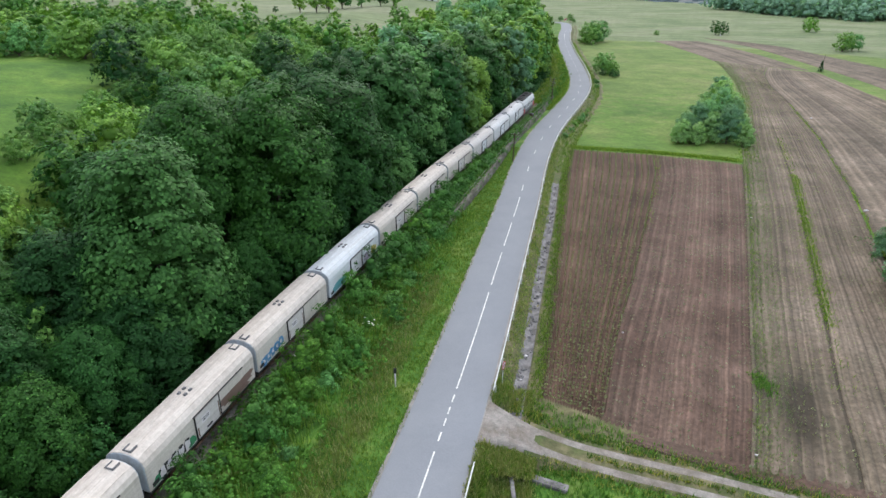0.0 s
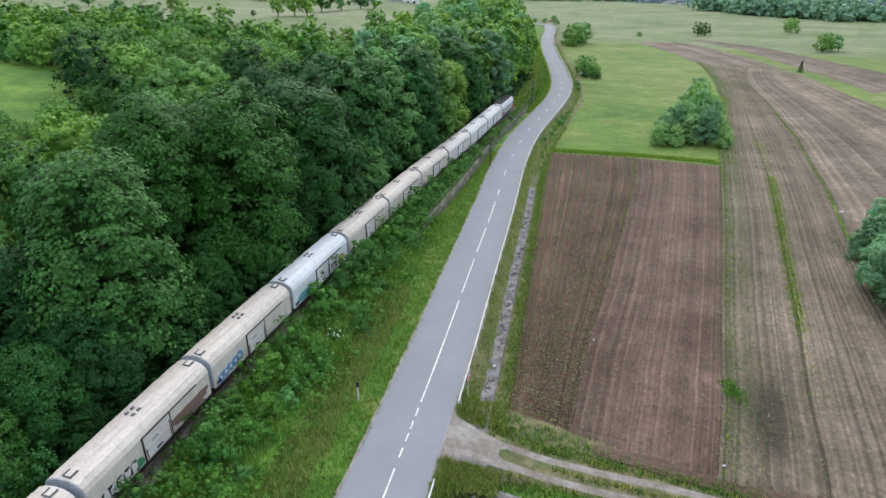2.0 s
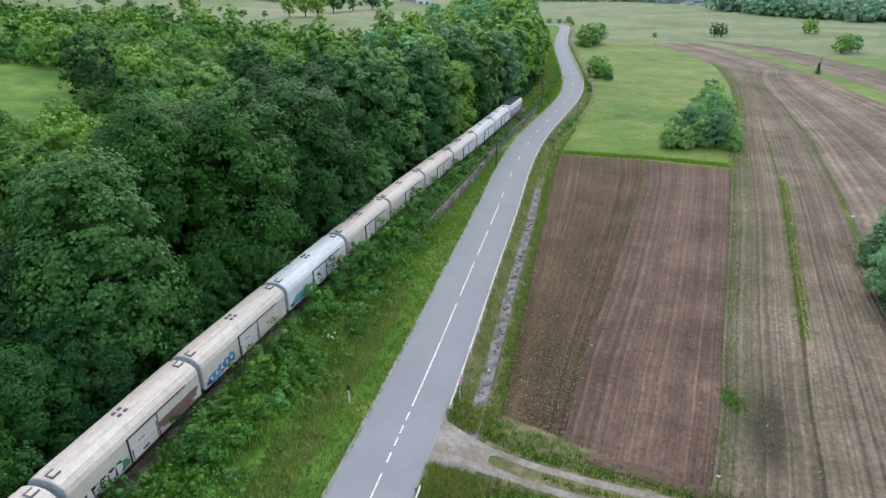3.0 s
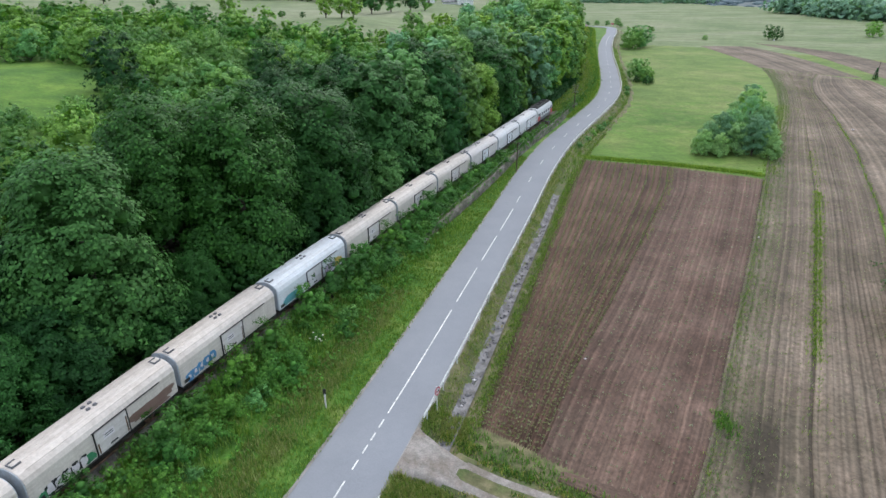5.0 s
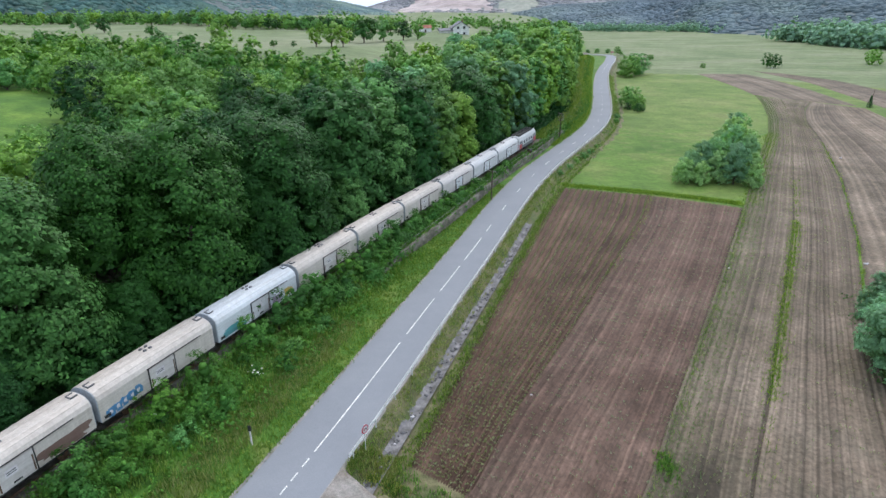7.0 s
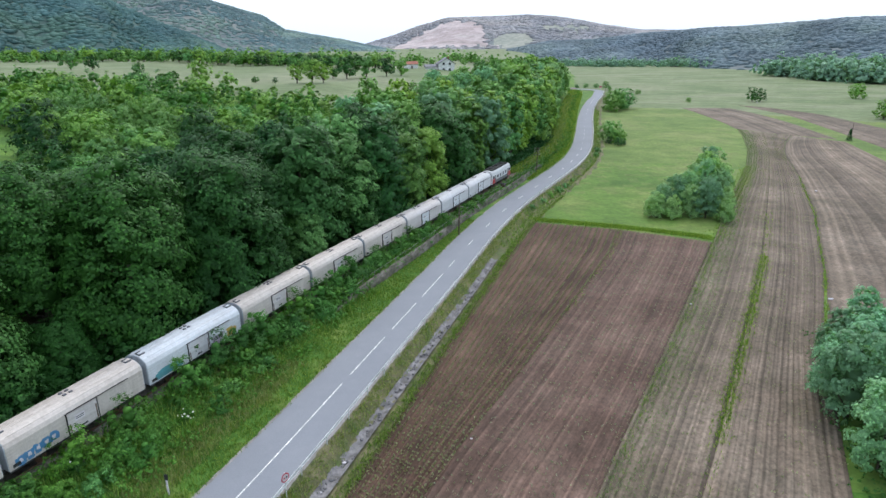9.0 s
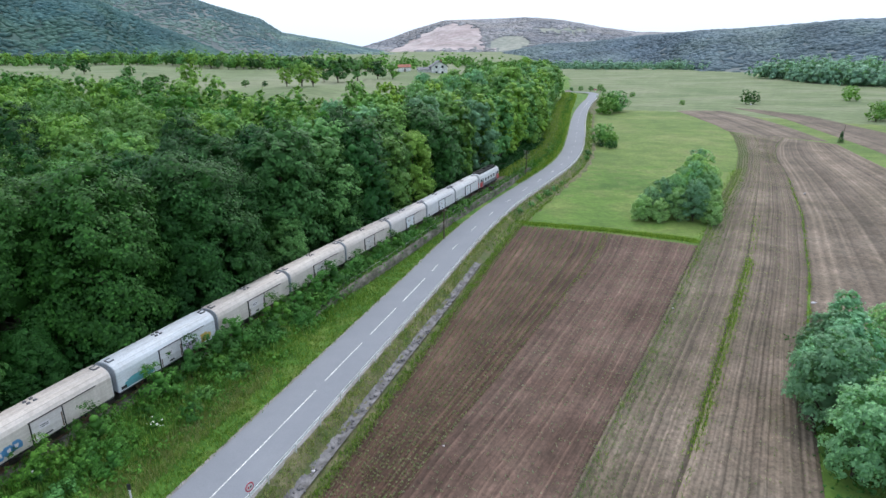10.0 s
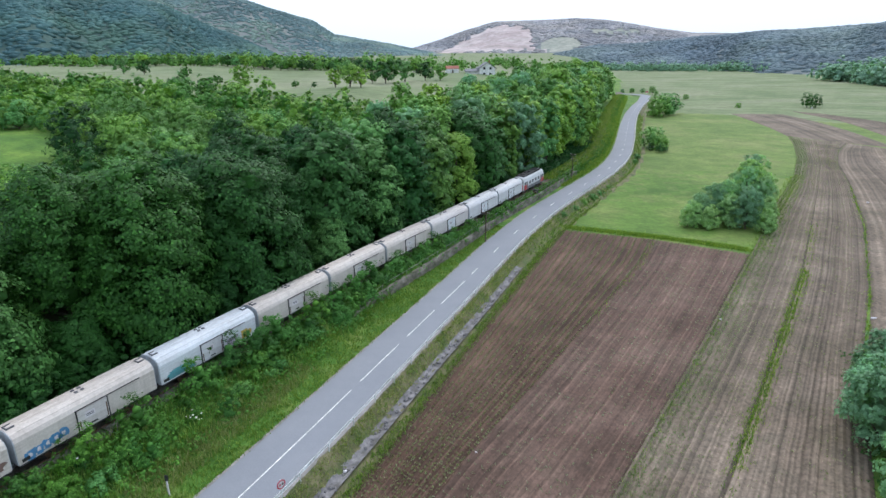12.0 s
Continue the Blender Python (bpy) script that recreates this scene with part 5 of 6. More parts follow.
# ---- plateau: house, orchard ----
def house(at):
    h = thing("house", "white two-storey house with grey gable roof", "house", at=at)
    bm = bmesh.new()
    prof = [(-5, -1), (5, -1), (5, 5.0), (0, 8.2), (-5, 5.0)]
    a = [bm.verts.new((x, -6, z)) for x, z in prof]
    b = [bm.verts.new((x, 6, z)) for x, z in prof]
    for i in range(5):
        bm.faces.new((a[i], a[(i + 1) % 5], b[(i + 1) % 5], b[i]))
    bm.faces.new(a[::-1])
    bm.faces.new(b)
    bmesh.ops.recalc_face_normals(bm, faces=bm.faces)
    part("wall", bm, PLASTER, h)
    for s in (-1, 1):
        bm = bmesh.new()
        pts = [(0, 8.35), (s * 6.0, 4.5), (s * 6.0, 4.75), (0, 8.65)]
        c = [bm.verts.new((x, -6.8, z)) for x, z in pts]
        d = [bm.verts.new((x, 6.8, z)) for x, z in pts]
        for i in range(4):
            bm.faces.new((c[i], c[(i + 1) % 4], d[(i + 1) % 4], d[i]))
        bm.faces.new(c[::-1])
        bm.faces.new(d)
        bmesh.ops.recalc_face_normals(bm, faces=bm.faces)
        part("roof", bm, ROOF_TILE, h)
    for x in (-1.9, 1.9):
        for z in (0.8, 4.2):
            w = part("window", box(x - 0.65, x + 0.65, -6.06, -5.95, z, z + 1.4, 0.02), GLASS, h)
            part("sill", box(x - 0.75, x + 0.75, -6.15, -6.0, z - 0.12, z - 0.02), CONCRETE, w)
    part("annexe_wall", box(-13, -5.2, -4, 4, -1, 3.0, 0.03), PLASTER, h)
    bm = extrude_profile([(-4.8, 3.05), (4.8, 3.05), (4.8, 3.3), (0, 4.6), (-4.8, 3.3)], -13.6, -5.15)
    part("annexe_roof", bm, ROOF_TILE, h)
    part("chimney", box(1.5, 2.2, 1, 1.7, 6.5, 9.3, 0.03), RED_TILE, h)


house(pose(-7, 298, float(ground_z(-7, 298)) - 1.0, 0, 0, 12) @ Matrix.Scale(0.72, 4))


def shed(at):
    h = thing("shed", "small farm building with red tiled roof", "shed", at=at)
    part("wall", box(-4, 4, -3, 3, -1, 2.6, 0.03), PLASTER, h)
    part("roof", extrude_profile([(-3.5, 2.65), (3.5, 2.65), (3.5, 2.85), (0, 4.6), (-3.5, 2.85)], -4.5, 4.5), RED_TILE, h)
    part("door", box(-0.6, 0.6, -3.06, -2.98, -0.3, 1.8), WOOD, h)


shed(pose(-24, 305, float(ground_z(-24, 305)), 0, 0, 20) @ Matrix.Scale(0.7, 4))

FRUIT = [tree_mesh(121 + i, h, r, 1.0, 12, 1100, 0.32, leaf) for i, (h, r, leaf) in enumerate([(6.5, 3.0, LEAF_PALE), (5.5, 2.6, LEAF_SHRUB), (8.5, 3.2, LEAF_YELLOW), (6.0, 2.8, LEAF)])]
r4 = np.random.default_rng(44)
# single trees in the pasture
for x, y, k, s in [(-72, 158, 0, 1.0), (-66, 160, 3, 0.75), (-77, 158, 1, 0.7), (-67, 183, 2, 0.95), (-86.5, 203, 1, 0.55), (-154, 248, 0, 1.0), (-146, 250, 3, 0.9), (-118, 236, 1, 0.8), (-57, 198, 1, 0.4), (-50, 196, 3, 0.3),
                   (-42, 193, 2, 0.75), (-37, 192, 2, 0.95), (-33, 190, 2, 0.8), (-34, 222, 3, 1.2), (-28, 226, 0, 1.1), (-22, 232, 3, 1.0), (-18, 240, 0, 1.0), (-40, 226, 1, 0.7)]:
    plant("fruit_tree", FRUIT[k], "small rounded tree standing in the pasture", "tree", "trees in the pasture", put(x, y, r4.uniform(0, 360), s, -0.1))
# orchard rows at the far side of the pasture
for j in range(3):
    for i in range(64):
        t = i / 63
        x, y = -40 - 300 * t + r4.normal() * 1.5, 296 + 10 * j + 95 * t + r4.normal() * 1.5
        if r4.random() < 0.08:
            continue
        plant("fruit_tree", FRUIT[int(r4.integers(0, 4))], "orchard tree in a row across the plateau", "tree", "orchard rows", put(x, y, r4.uniform(0, 360), r4.uniform(0.75, 1.05), -0.1))
FAR_BUSH = [crown_arrays(131 + i, 8.5, 4.2, 0, 9, 330, 0.55) for i in range(3)]
belt = []
for _ in range(210):
    t = r4.random()
    belt.append((-330 + 380 * t + r4.normal() * 6, 350 - 60 * t + 120 * r4.random() ** 0.8))
belt = [(x, y) for x, y in belt if x < TRACK_X(y) - 10 and not (-40 < x < 6 and y < 330)]
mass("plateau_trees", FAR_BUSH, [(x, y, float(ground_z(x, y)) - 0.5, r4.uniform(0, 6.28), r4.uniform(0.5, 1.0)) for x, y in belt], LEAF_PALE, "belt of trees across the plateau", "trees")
# tree line along the foot of the valley's far side
line = []
for _ in range(260):
    t = r4.random()
    x, y = 265 + 60 * r4.random() + 40 * (1 - t), 500 + 170 * t + 40 * r4.normal() * 0.4
    line.append((x, y, float(valley(x, y)) - 0.5, r4.uniform(0, 6.28), r4.uniform(1.2, 2.4)))
for _ in range(200):
    t = r4.random()
    x, y = 60 + 230 * t, 905 - 60 * t + 60 * r4.random()
    line.append((x, y, float(valley(x, y)) - 0.5, r4.uniform(0, 6.28), r4.uniform(0.7, 1.5)))
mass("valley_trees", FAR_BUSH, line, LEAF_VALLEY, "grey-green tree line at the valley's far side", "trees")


def spruce(x, y, h):
    s = thing("spruce", "small dark young spruce beside the field", "tree", at=put(x, y))
    r = np.random.default_rng(7)
    n = 900
    t = r.random(n)
    a = r.uniform(0, 6.28, n)
    rad = h * 0.24 * (1 - t) * r.uniform(0.6, 1.1, n)
    p = np.stack([np.cos(a) * rad, np.sin(a) * rad, 0.2 + t * (h - 0.3)], -1)
    out = np.stack([np.cos(a), np.sin(a), -0.4 + 0 * a], -1) * 0.35
    side = np.stack([-np.sin(a), np.cos(a), 0 * a], -1) * 0.12
    v = np.stack([p - side, p + side, p + out], 1).reshape(-1, 3)
    c = new("crown", data_from("crown", v, np.arange(3 * n).reshape(-1, 3), LEAF))
    c.parent = s
    part("trunk", rod((0, 0, -0.3), (0, 0, h * 0.9), 0.09, 0.02, 7), BARK, s)


spruce(141.5, 237, 4.2)
wire_pole(143, 239, float(valley(143, 239)), 6.0, 0, 0, 0.5, 0.08)


def bend_sign():
    s = thing("bend_marker", "small red and white bend marker at the road's end", "traffic sign", at=pose(87.5, 466, 0, 0, 0, -10))
    part("post", rod((0, 0, -0.5), (0, 0, 1.6), 0.05, seg=8), STEEL, s)
    plate = part("plate", box(-0.9, 0.9, -0.08, -0.04, 1.0, 2.0, 0.01), SIGN_RED, s, "red plate")
    for x in (-0.4, 0.4):
        part("chevron", box(x - 0.12, x + 0.12, -0.09, -0.08, 1.1, 1.9), SIGN_WHITE, plate)


bend_sign()
for x, y, s in [(72, 478, 0.5), (79, 480, 0.6), (86, 478, 0.6), (95, 474, 0.5), (64, 476, 0.4)]:
    plant("bush", MIDS[1], "dark hedge bush at the road's far bend", "bush", "hedge at the bend", put(x, y, 30 * x, s, -0.2))


# ---- train ----
def wagon_profile():
    side = [(-1.4, 1.05), (-1.42, 3.0), (-1.3, 3.35)]
    top = [(-1.05, 3.62), (-0.6, 3.82), (0.0, 3.9)]
    half = side + top
    return half + [(-y, z) for y, z in half[-2::-1]]


def ride(s):
    """The place and heading on the line at s metres from y = 0."""
    ys = np.arange(-60, 460, 0.5)
    xs = TRACK_X(ys)
    arc = np.concatenate([[0], np.cumsum(np.hypot(np.diff(xs), np.diff(ys)))])
    arc -= np.interp(0, ys, arc)
    y = float(np.interp(s, arc, ys))
    return float(TRACK_X(y)), y


TRAIN = 1.0


def rail_pose(s, length):
    a, b = Vector((*ride(s - length * 0.3), RAIL + 0.04)), Vector((*ride(s + length * 0.3), RAIL + 0.04))
    d = b - a
    return Matrix.Translation((a + b) / 2) @ pose(0, 0, 0, 0, 0, math.degrees(math.atan2(d.y, d.x))) @ Matrix.Scale(TRAIN, 4)


def wheelset(x, parent, r=0.46):
    w = part("wheelset", rod((x, -0.95, r), (x, 0.95, r), 0.08, seg=8), DARK, parent)
    for side in (-0.75, 0.75):
        part("wheel", rod((x, side - 0.07, r), (x, side + 0.07, r), r, seg=18), RUST, w)
    return w


def wagon(mat, label):
    w = thing("refrigerator_wagon", label, "railway wagon", "wagons of the train")
    half = 6.2
    bm = extrude_profile(wagon_profile(), -half, half)
    part("body", bm, mat, w)
    for x in (-half, half):
        s = 1 if x > 0 else -1
        e = part("end_wall", extrude_profile([(y * 0.97, 1.1 + (z - 1.05) * 0.97) for y, z in wagon_profile()], x + s * 0.003, x + s * 0.06), END_PAINT, w)
    for i in range(7):
        y = -1.02 + i * 0.34
        z = 3.9 - 0.26 * (abs(y) / 1.02) ** 1.7
        part("roof_rib", box(-half + 0.5, half - 0.5, y - 0.03, y + 0.03, z - 0.05, z + 0.016), mat, w)
    for side in (-1, 1):
        y = side * 1.42
        d = part("door", box(-1.35, 1.35, *sorted((y + side * 0.003, y + side * 0.09)), 1.12, 2.92, 0.02), {CREAM_PAINT: PINK_PAINT, WHITE_PAINT: GREY_PAINT}.get(mat, WHITE_PAINT), w)
        for x in (-1.4, 1.4):
            part("door_post", box(x - 0.025, x + 0.025, *sorted((y + side * 0.003, y + side * 0.11)), 1.05, 2.98), DARK, d)
        part("label_plate", box(-0.75, 0.15, *sorted((y + side * 0.088, y + side * 0.094)), 2.0, 2.55), SIGN_WHITE, d, "white label plate")
        for x in (-1.28, 1.16):
            part("rust_streak", box(x, x + 0.12, *sorted((y + side * 0.088, y + side * 0.093)), 1.2, 2.0 + 0.5 * (x > 0)), RUST, d, "rusty streak")
        for z in (2.15, 2.3):
            part("lettering_bar", box(-0.65, 0.05, *sorted((y + side * 0.094, y + side * 0.1)), z, z + 0.06), DARK, d)
        part("lock_bar", box(-0.35, 0.25, *sorted((y + side * 0.09, y + side * 0.14)), 1.35, 1.45), DARK, d)
        part("door_rail", box(-1.5, 4.6, *sorted((y + side * 0.003, y + side * 0.1)), 3.0, 3.045), DARK, w)
        part("sill", box(-half, half, *sorted((side * 1.22, side * 1.36)), 0.88, 1.05), DARK, w)
        part("end_plate", box(-5.95, -5.35, *sorted((y + side * 0.002, y + side * 0.012)), 1.2, 1.5), DARK, w)
        for x in (-half, half):
            part("buffer", rod((x, side * 0.87, 1.05), (x + math.copysign(0.4, x), side * 0.87, 1.05), 0.12, 0.2, 10), DARK, w)
    for x in (-0.45, 0.1):
        for y in (-0.45, 0.05):
            part("roof_hatch", box(x, x + 0.28, y + 0.14, y + 0.36, 3.84, 3.99, 0.03), LOCO_ROOF, w)
    for x in (-half + 0.15, half - 0.75):
        rail = box(x, x + 0.06, -0.5, 0.1, 3.84, 3.98)
        for yy in (-0.5, 0.04):
            box(x, x + 0.6, yy, yy + 0.06, 3.84, 3.98, bm=rail)
        part("roof_grab_rail", rail, LOCO_ROOF, w, "dark bent grab rail")
    part("underframe", box(-half + 0.3, half - 0.3, -0.9, 0.9, 0.75, 1.04), DARK, w)
    wheelset(-3.6, w)
    wheelset(3.6, w)
    return w


def sprayed(w, x0, x1, z0, z1, mat, seed, side=-1, name="sprayed_patch", depth=0.004):
    """An uneven patch of spray paint on a wagon's side."""
    r = random.Random(seed)
    pts = []
    n = 26
    for i in range(n):
        a = 2 * math.pi * i / n
        k = 1 + 0.22 * math.sin(3 * a + seed) + r.uniform(-0.16, 0.16)
        pts.append(((x0 + x1) / 2 + math.copysign(abs(math.cos(a)) ** 0.6, math.cos(a)) * (x1 - x0) / 2 * min(k, 1.1), (z0 + z1) / 2 + math.copysign(abs(math.sin(a)) ** 0.6, math.sin(a)) * (z1 - z0) / 2 * min(k, 1.1)))
    bm = bmesh.new()
    f = bm.faces.new([bm.verts.new((x, side * 1.418, z)) for x, z in pts])
    got = bmesh.ops.extrude_face_region(bm, geom=[f])
    bmesh.ops.translate(bm, vec=(0, side * depth, 0), verts=[g for g in got["geom"] if isinstance(g, bmesh.types.BMVert)])
    return part(name, bm, mat, w)


def locomotive():
    l = thing("locomotive", "white and red diesel locomotive with dark roof", "locomotive")
    half = 6.5
    prof = [(-1.42, 0.95), (-1.45, 2.75), (-1.25, 3.35), (-0.8, 3.75), (0, 3.85)]
    prof = prof + [(-y, z) for y, z in prof[-2::-1]]
    bm = extrude_profile(prof, -half + 0.5, half - 0.5)
    part("body", bm, LOCO_WHITE, l)
    for s in (-1, 1):
        nose = bmesh.new()
        a = [nose.verts.new((s * (half - 0.5), y, z)) for y, z in prof]
        b = [nose.verts.new((s * (half - (0.05 if z < 2.2 else 0.3)), y * 0.86, z if z < 3 else 3 + (z - 3) * 0.7)) for y, z in prof]
        for i in range(len(prof)):
            j = (i + 1) % len(prof)
            nose.faces.new((a[i], a[j], b[j], b[i]))
        nose.faces.new(b)
        bmesh.ops.recalc_face_normals(nose, faces=nose.faces)
        cab = part("cab", nose, LOCO_WHITE, l)
        part("front_panel", box(*sorted((s * (half - 0.3), s * (half + 0.0))), -1.24, 1.24, 1.0, 2.15, 0.05), LOCO_RED, cab, "red cab front")
        for y in (-0.62, 0.62):
            part("windscreen", box(*sorted((s * (half - 0.32), s * (half + 0.0))), y - 0.5, y + 0.5, 2.35, 2.95, 0.03), GLASS, cab)
        for y in (-0.8, 0.8):
            part("buffer", rod((s * (half - 0.1), y, 1.05), (s * (half + 0.4), y, 1.05), 0.13, 0.22, 10), DARK, l)
        for side in (-1, 1):
            part("side_panel", box(*sorted((s * (half - 2.6), s * (half - 0.52))), *sorted((side * 1.43, side * 1.47)), 1.0, 2.05, 0.01), LOCO_RED, l, "red side panel")
            part("cab_window", box(*sorted((s * (half - 1.6), s * (half - 0.8))), *sorted((side * 1.4, side * 1.465)), 2.15, 2.7, 0.02), GLASS, l)
            part("cab_door", box(*sorted((s * (half - 2.5), s * (half - 1.9))), *sorted((side * 1.43, side * 1.475)), 1.1, 2.75, 0.02), LOCO_ROOF, l)
    for side in (-1, 1):
        for x in (-2.6, -0.9, 0.9, 2.6):
            part("engine_window", box(x - 0.35, x + 0.35, *sorted((side * 1.42, side * 1.468)), 1.95, 2.6, 0.02), GLASS, l)
        part("lower_stripe", box(-half + 2.6, half - 2.6, *sorted((side * 1.425, side * 1.458)), 0.97, 1.6), LOCO_ROOF, l)
    part("roof_cover", box(-5.2, 5.2, -0.95, 0.95, 3.6, 3.97, 0.08), DARK, l, "dark grey roof cover")
    for x in (-3.4, -1.2, 1.2, 3.4):
        part("roof_fan", rod((x, 0, 3.9), (x, 0, 4.08), 0.55, 0.5, 16), DARK, l)
    part("exhaust", box(-0.25, 0.25, -0.3, 0.3, 3.9, 4.2, 0.04), DARK, l)
    part("fuel_tank", box(-1.7, 1.7, -1.2, 1.2, 0.35, 0.96, 0.1), DARK, l)
    for c in (-4.2, 4.2):
        bogie = part("bogie", box(c - 2.0, c + 2.0, -1.15, 1.15, 0.45, 0.8, 0.06), DARK, l)
        for x in (c - 1.3, c + 1.3):
            part("wheelset", rod((x, -0.82, 0.5), (x, 0.82, 0.5), 0.5, seg=18), RUST, bogie)
    return l


FRONT = 146.5
PITCH = 13.0
loco = locomotive()
loco.matrix_basis = rail_pose(FRONT + 6.9, 13.8)
kinds = {"grey": (GREY_PAINT, "pale grey refrigerator wagon with ribbed roof"), "pink": (PINK_PAINT, "pinkish white refrigerator wagon with ribbed roof"),
         "cream": (CREAM_PAINT, "dusty cream refrigerator wagon with ribbed roof"), "white": (WHITE_PAINT, "bright white refrigerator wagon with spray paint")}
masters = {}
for i, k in enumerate(["grey", "grey", "pink", "cream", "cream", "cream", "white", "cream", "cream", "cream", "white", "cream", "cream"]):
    at = rail_pose(FRONT - PITCH * (i + 0.5), 12.7)
    if k not in masters:
        w = masters[k] = wagon(*kinds[k])
        w.matrix_basis = at
    else:
        w = copy_thing(masters[k], at)
    if i == 6:
        sprayed(w, -5.6, -2.2, 1.15, 2.0, TEAL, 3)
        sprayed(w, 2.0, 3.6, 1.2, 2.2, MAUVE, 5)
        sprayed(w, 3.9, 5.4, 1.3, 2.2, YELLOW, 8)
    if i == 7:
        for k, (x, z) in enumerate([(-5.3, 1.5), (-4.6, 1.6), (-3.9, 1.7), (-3.2, 1.75), (-2.6, 1.85)]):
            sprayed(w, x - 0.42, x + 0.42, z - 0.42, z + 0.38, BLUE, 30 + k)
            sprayed(w, x - 0.16, x + 0.14, z - 0.2, z + 0.16, SIGN_WHITE, 40 + k, depth=0.008)
    if i == 8:
        sprayed(w, 1.6, 5.9, 1.15, 2.2, BROWN, 12)
        for k in range(5):
            x = -4.9 + 0.62 * k
            sprayed(w, x - 0.36, x + 0.36, 1.12, 2.0, DARK, 50 + k)
            sprayed(w, x - 0.26, x + 0.26, 1.2, 1.9, SIGN_WHITE, 60 + k, depth=0.009)
        sprayed(w, -2.3, -1.5, 1.1, 1.8, GREEN, 15)
        sprayed(w, -5.9, -4.9, 1.1, 1.7, GREEN, 16)
    if i == 10:
        sprayed(w, 1.8, 5.0, 1.2, 2.2, TEAL, 18)


# ---- distance ----
def hill(name, az, elev, dist0, dist1, z0, label, trees, size, seed, span, bald=None, rock=None, leaves=HAZED_FOREST):
    """A wooded ridge seen across the valley: elevations of its crest by compass angle."""
    r = np.random.default_rng(seed)
    eye = np.array([22.0, 7.0, 32.6])
    deg = np.arange(az[0], az[-1] + 0.01, 0.25)
    a = np.radians(deg)
    e = np.radians(np.interp(deg, az, elev))
    d0 = np.interp(deg, az, np.linspace(dist0[0], dist0[1], len(az)))
    d1 = np.interp(deg, az, np.linspace(dist1[0], dist1[1], len(az)))
    top = np.maximum(eye[2] + d1 * np.tan(e) - size * 0.6, z0 - 2)
    s = np.linspace(0, 1.5, 31)
    k = len(s)
    g = np.where(s <= 1, smooth01(s) ** 0.9, 1 - 0.8 * (s - 1))
    dist = d0[:, None] + (d1 - d0)[:, None] * s[None, :]
    dist = dist + 25 * np.sin(a[:, None] * 45 + seed) * smooth01(s * 3)[None, :]
    z = z0 + (top - z0)[:, None] * g[None, :] + 60 * rough(dist / 240, a[:, None] * 16, 1.0, seed) * (s * (1.1 - s))[None, :].clip(0) ** 1.3
    v = np.stack([eye[0] + np.sin(a)[:, None] * dist, eye[1] + np.cos(a)[:, None] * dist, z], -1)
    n = len(a)
    i = (np.arange(n - 1)[:, None] * k + np.arange(k - 1)[None, :]).ravel()
    kind = np.zeros(len(i), int)
    if rock:
        kind = np.array([int(rock(deg[q // k], s[q % k], r)) for q in i])
    structure(name, data_from(name, v.reshape(-1, 3), np.stack([i, i + k, i + k + 1, i + 1], -1), [HAZED_FLOOR if leaves is HAZED_FOREST else HAZED_FAR_FLOOR, QUARRY, HAZED_GRASS], True, kind), label, "hill")
    # the canopy: a rounded crown for each tree
    count = trees
    fi = r.uniform((span[0] - az[0]) / 0.25, min((span[1] - az[0]) / 0.25, n - 1.001), count)
    fj = (np.sqrt(r.uniform(0.0, 1.06 ** 2, count)) / 0.05).clip(0, k - 1.001)
    if bald:
        keep = np.array([not bald(az[0] + p_ * 0.25, q_ * 0.05, r) for p_, q_ in zip(fi, fj)])
        fi, fj = fi[keep], fj[keep]
    i0, j0 = fi.astype(int), fj.astype(int)
    wi, wj = (fi - i0)[:, None], (fj - j0)[:, None]
    p = (v[i0, j0] * (1 - wi) + v[i0 + 1, j0] * wi) * (1 - wj) + (v[i0, j0 + 1] * (1 - wi) + v[i0 + 1, j0 + 1] * wi) * wj
    big = size * r.uniform(0.8, 1.3, len(p))
    cv, cf = lumps(r, p - np.array([0, 0, size * 0.12]), big, 0.42, 0.1)
    me = data_from("hill_forest", cv, cf, leaves, True)
    stand = 1 + 0.16 * np.sin(fi * 0.21 + 2 * np.sin(fj * 0.3)) * np.sin(fj * 0.5 + fi * 0.05 + seed)
    tone = np.repeat(r.uniform(0.88, 1.12, len(p)) * stand, len(ICO_V))
    me.color_attributes.new("row_tone", "FLOAT_COLOR", "POINT").data.foreach_set("color", np.stack([tone, tone, tone, np.ones_like(tone)], -1).astype(np.float32).ravel())
    return tagged(new("hill_forest", me), "dense broad-leaved forest on the hillside", "forest", kind="stuff")


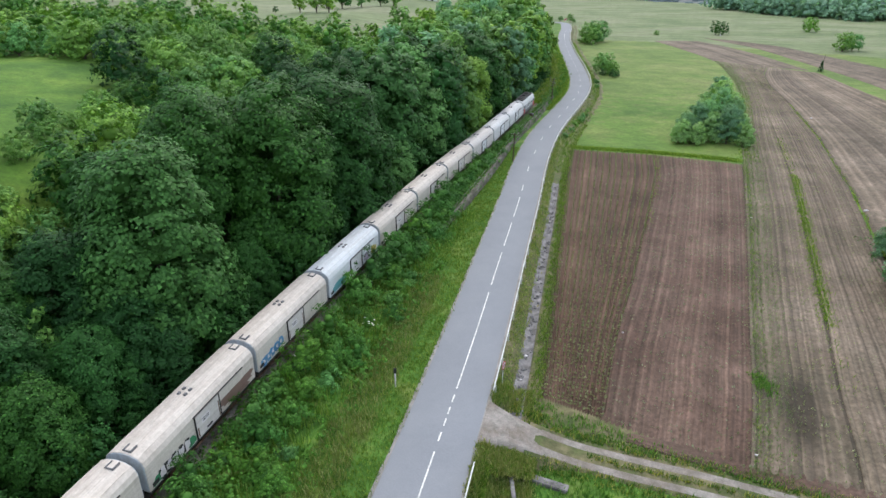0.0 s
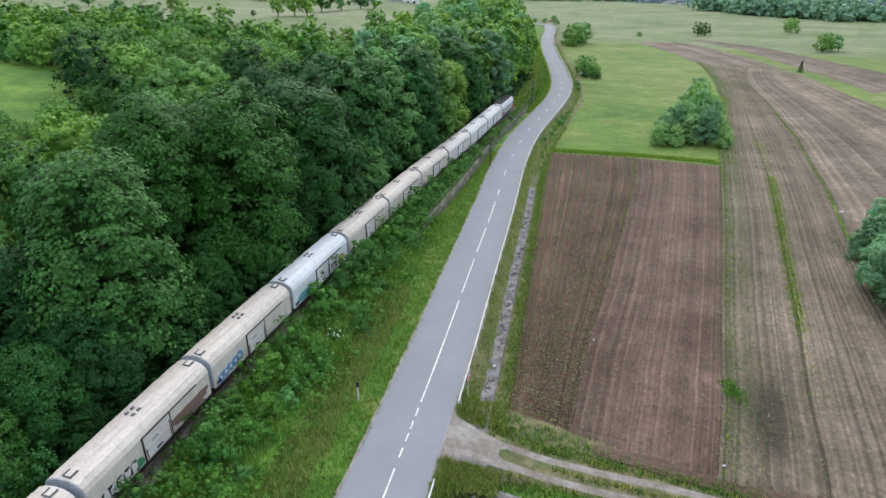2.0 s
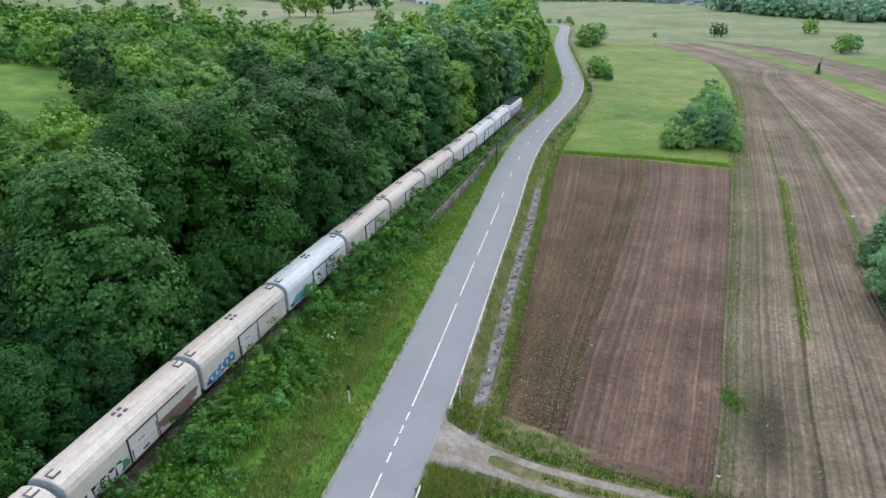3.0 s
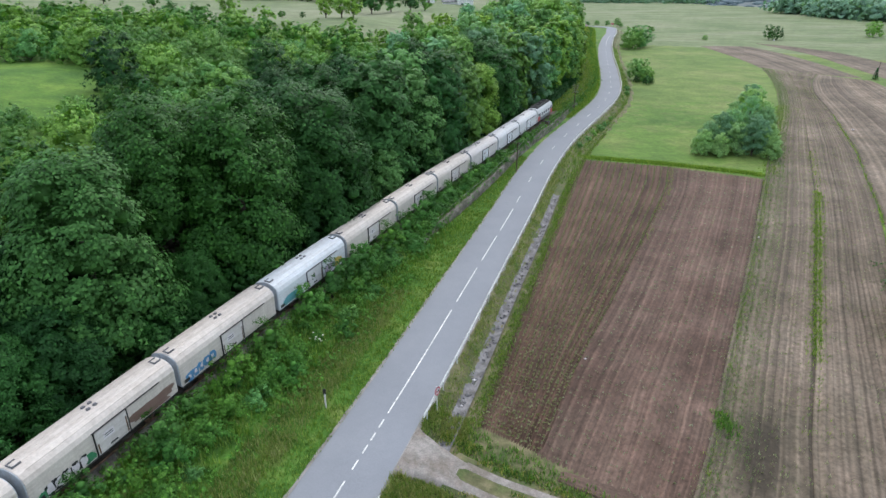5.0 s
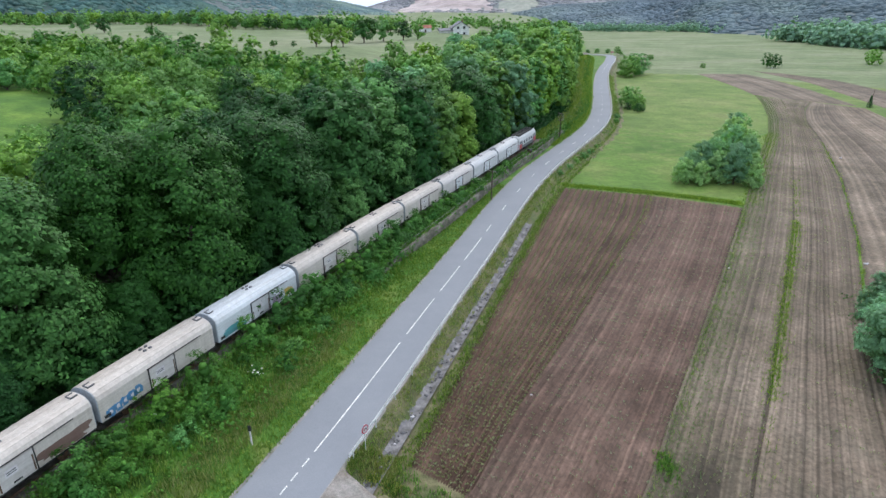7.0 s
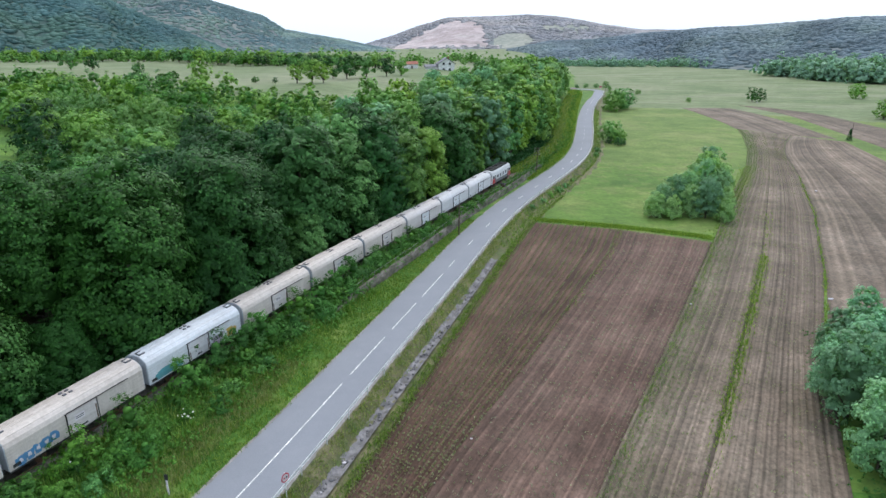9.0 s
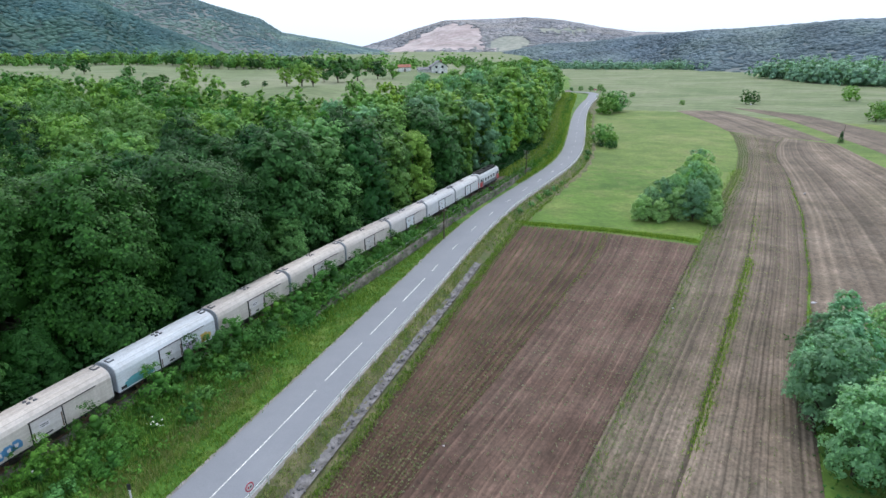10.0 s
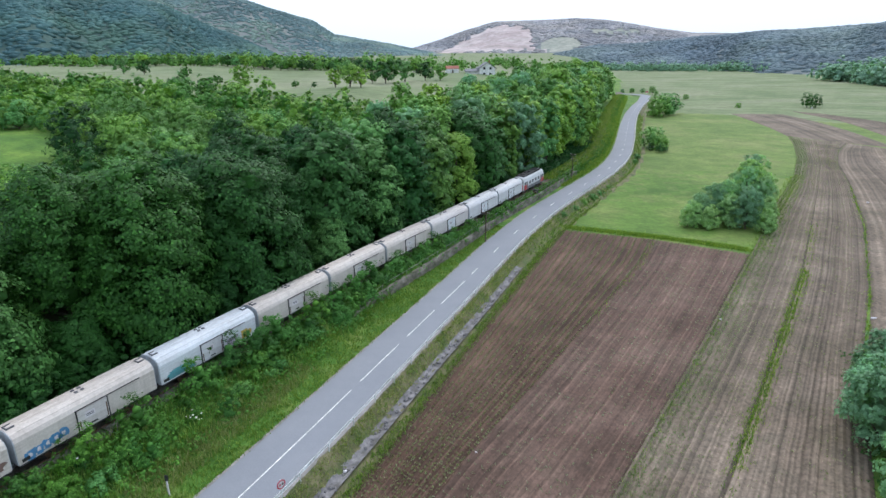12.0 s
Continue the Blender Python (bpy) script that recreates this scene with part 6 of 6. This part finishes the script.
# ridges further off take leaf colours with more haze in them
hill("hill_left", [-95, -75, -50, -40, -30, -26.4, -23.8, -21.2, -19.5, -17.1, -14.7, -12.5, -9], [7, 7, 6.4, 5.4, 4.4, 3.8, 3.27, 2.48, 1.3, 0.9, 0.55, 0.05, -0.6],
     (900, 1000), (1500, 1700), 12, "wooded hill beyond the plateau", 9000, 5.4, 1, (-40, -9), leaves=HAZED_MID)
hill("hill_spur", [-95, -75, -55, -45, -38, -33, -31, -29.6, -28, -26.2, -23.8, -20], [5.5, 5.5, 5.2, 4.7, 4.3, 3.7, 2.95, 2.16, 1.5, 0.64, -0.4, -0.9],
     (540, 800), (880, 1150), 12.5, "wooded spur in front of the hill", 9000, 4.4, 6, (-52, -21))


def quarry_face(az, s, r):
    """1 on the bare rock, 2 on the clearings, 0 in the forest."""
    edge = 0.03 * math.sin(az * 5.1) + 0.025 * math.sin(az * 11.7)
    if 0.24 - edge < s < np.interp(az, [-10.6, -10, -8, -4.7, -3.5, -2.2, -1.9], [0.2, 0.5, 0.67, 0.78, 0.72, 0.62, 0.2]) + edge:
        return 1
    if ((az - 0.4) / 1.9) ** 2 + ((s - 0.3) / 0.12) ** 2 < 1 or (2.8 < az < 7 and abs(s - 0.55 - edge) < 0.05):
        return 2
    return 0


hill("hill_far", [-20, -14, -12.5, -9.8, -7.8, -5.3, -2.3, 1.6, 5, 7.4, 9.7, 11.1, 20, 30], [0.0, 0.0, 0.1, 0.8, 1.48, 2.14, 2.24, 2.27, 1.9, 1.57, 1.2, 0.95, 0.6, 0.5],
     (1300, 1400), (2200, 2300), 5, "far hill with a pale quarry face", 9000, 10.0, 2, (-16, 14), bald=lambda az, s, r: quarry_face(az, s, r) > 0, rock=quarry_face, leaves=HAZED_REMOTE)
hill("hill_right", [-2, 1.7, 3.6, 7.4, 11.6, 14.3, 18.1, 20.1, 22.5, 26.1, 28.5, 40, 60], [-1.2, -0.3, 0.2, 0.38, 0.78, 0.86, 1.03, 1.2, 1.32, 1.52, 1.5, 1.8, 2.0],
     (1050, 620), (1350, 950), -3.0, "wooded ridge along the valley", 11000, 6.0, 4, (0, 42), leaves=HAZED_FAR)
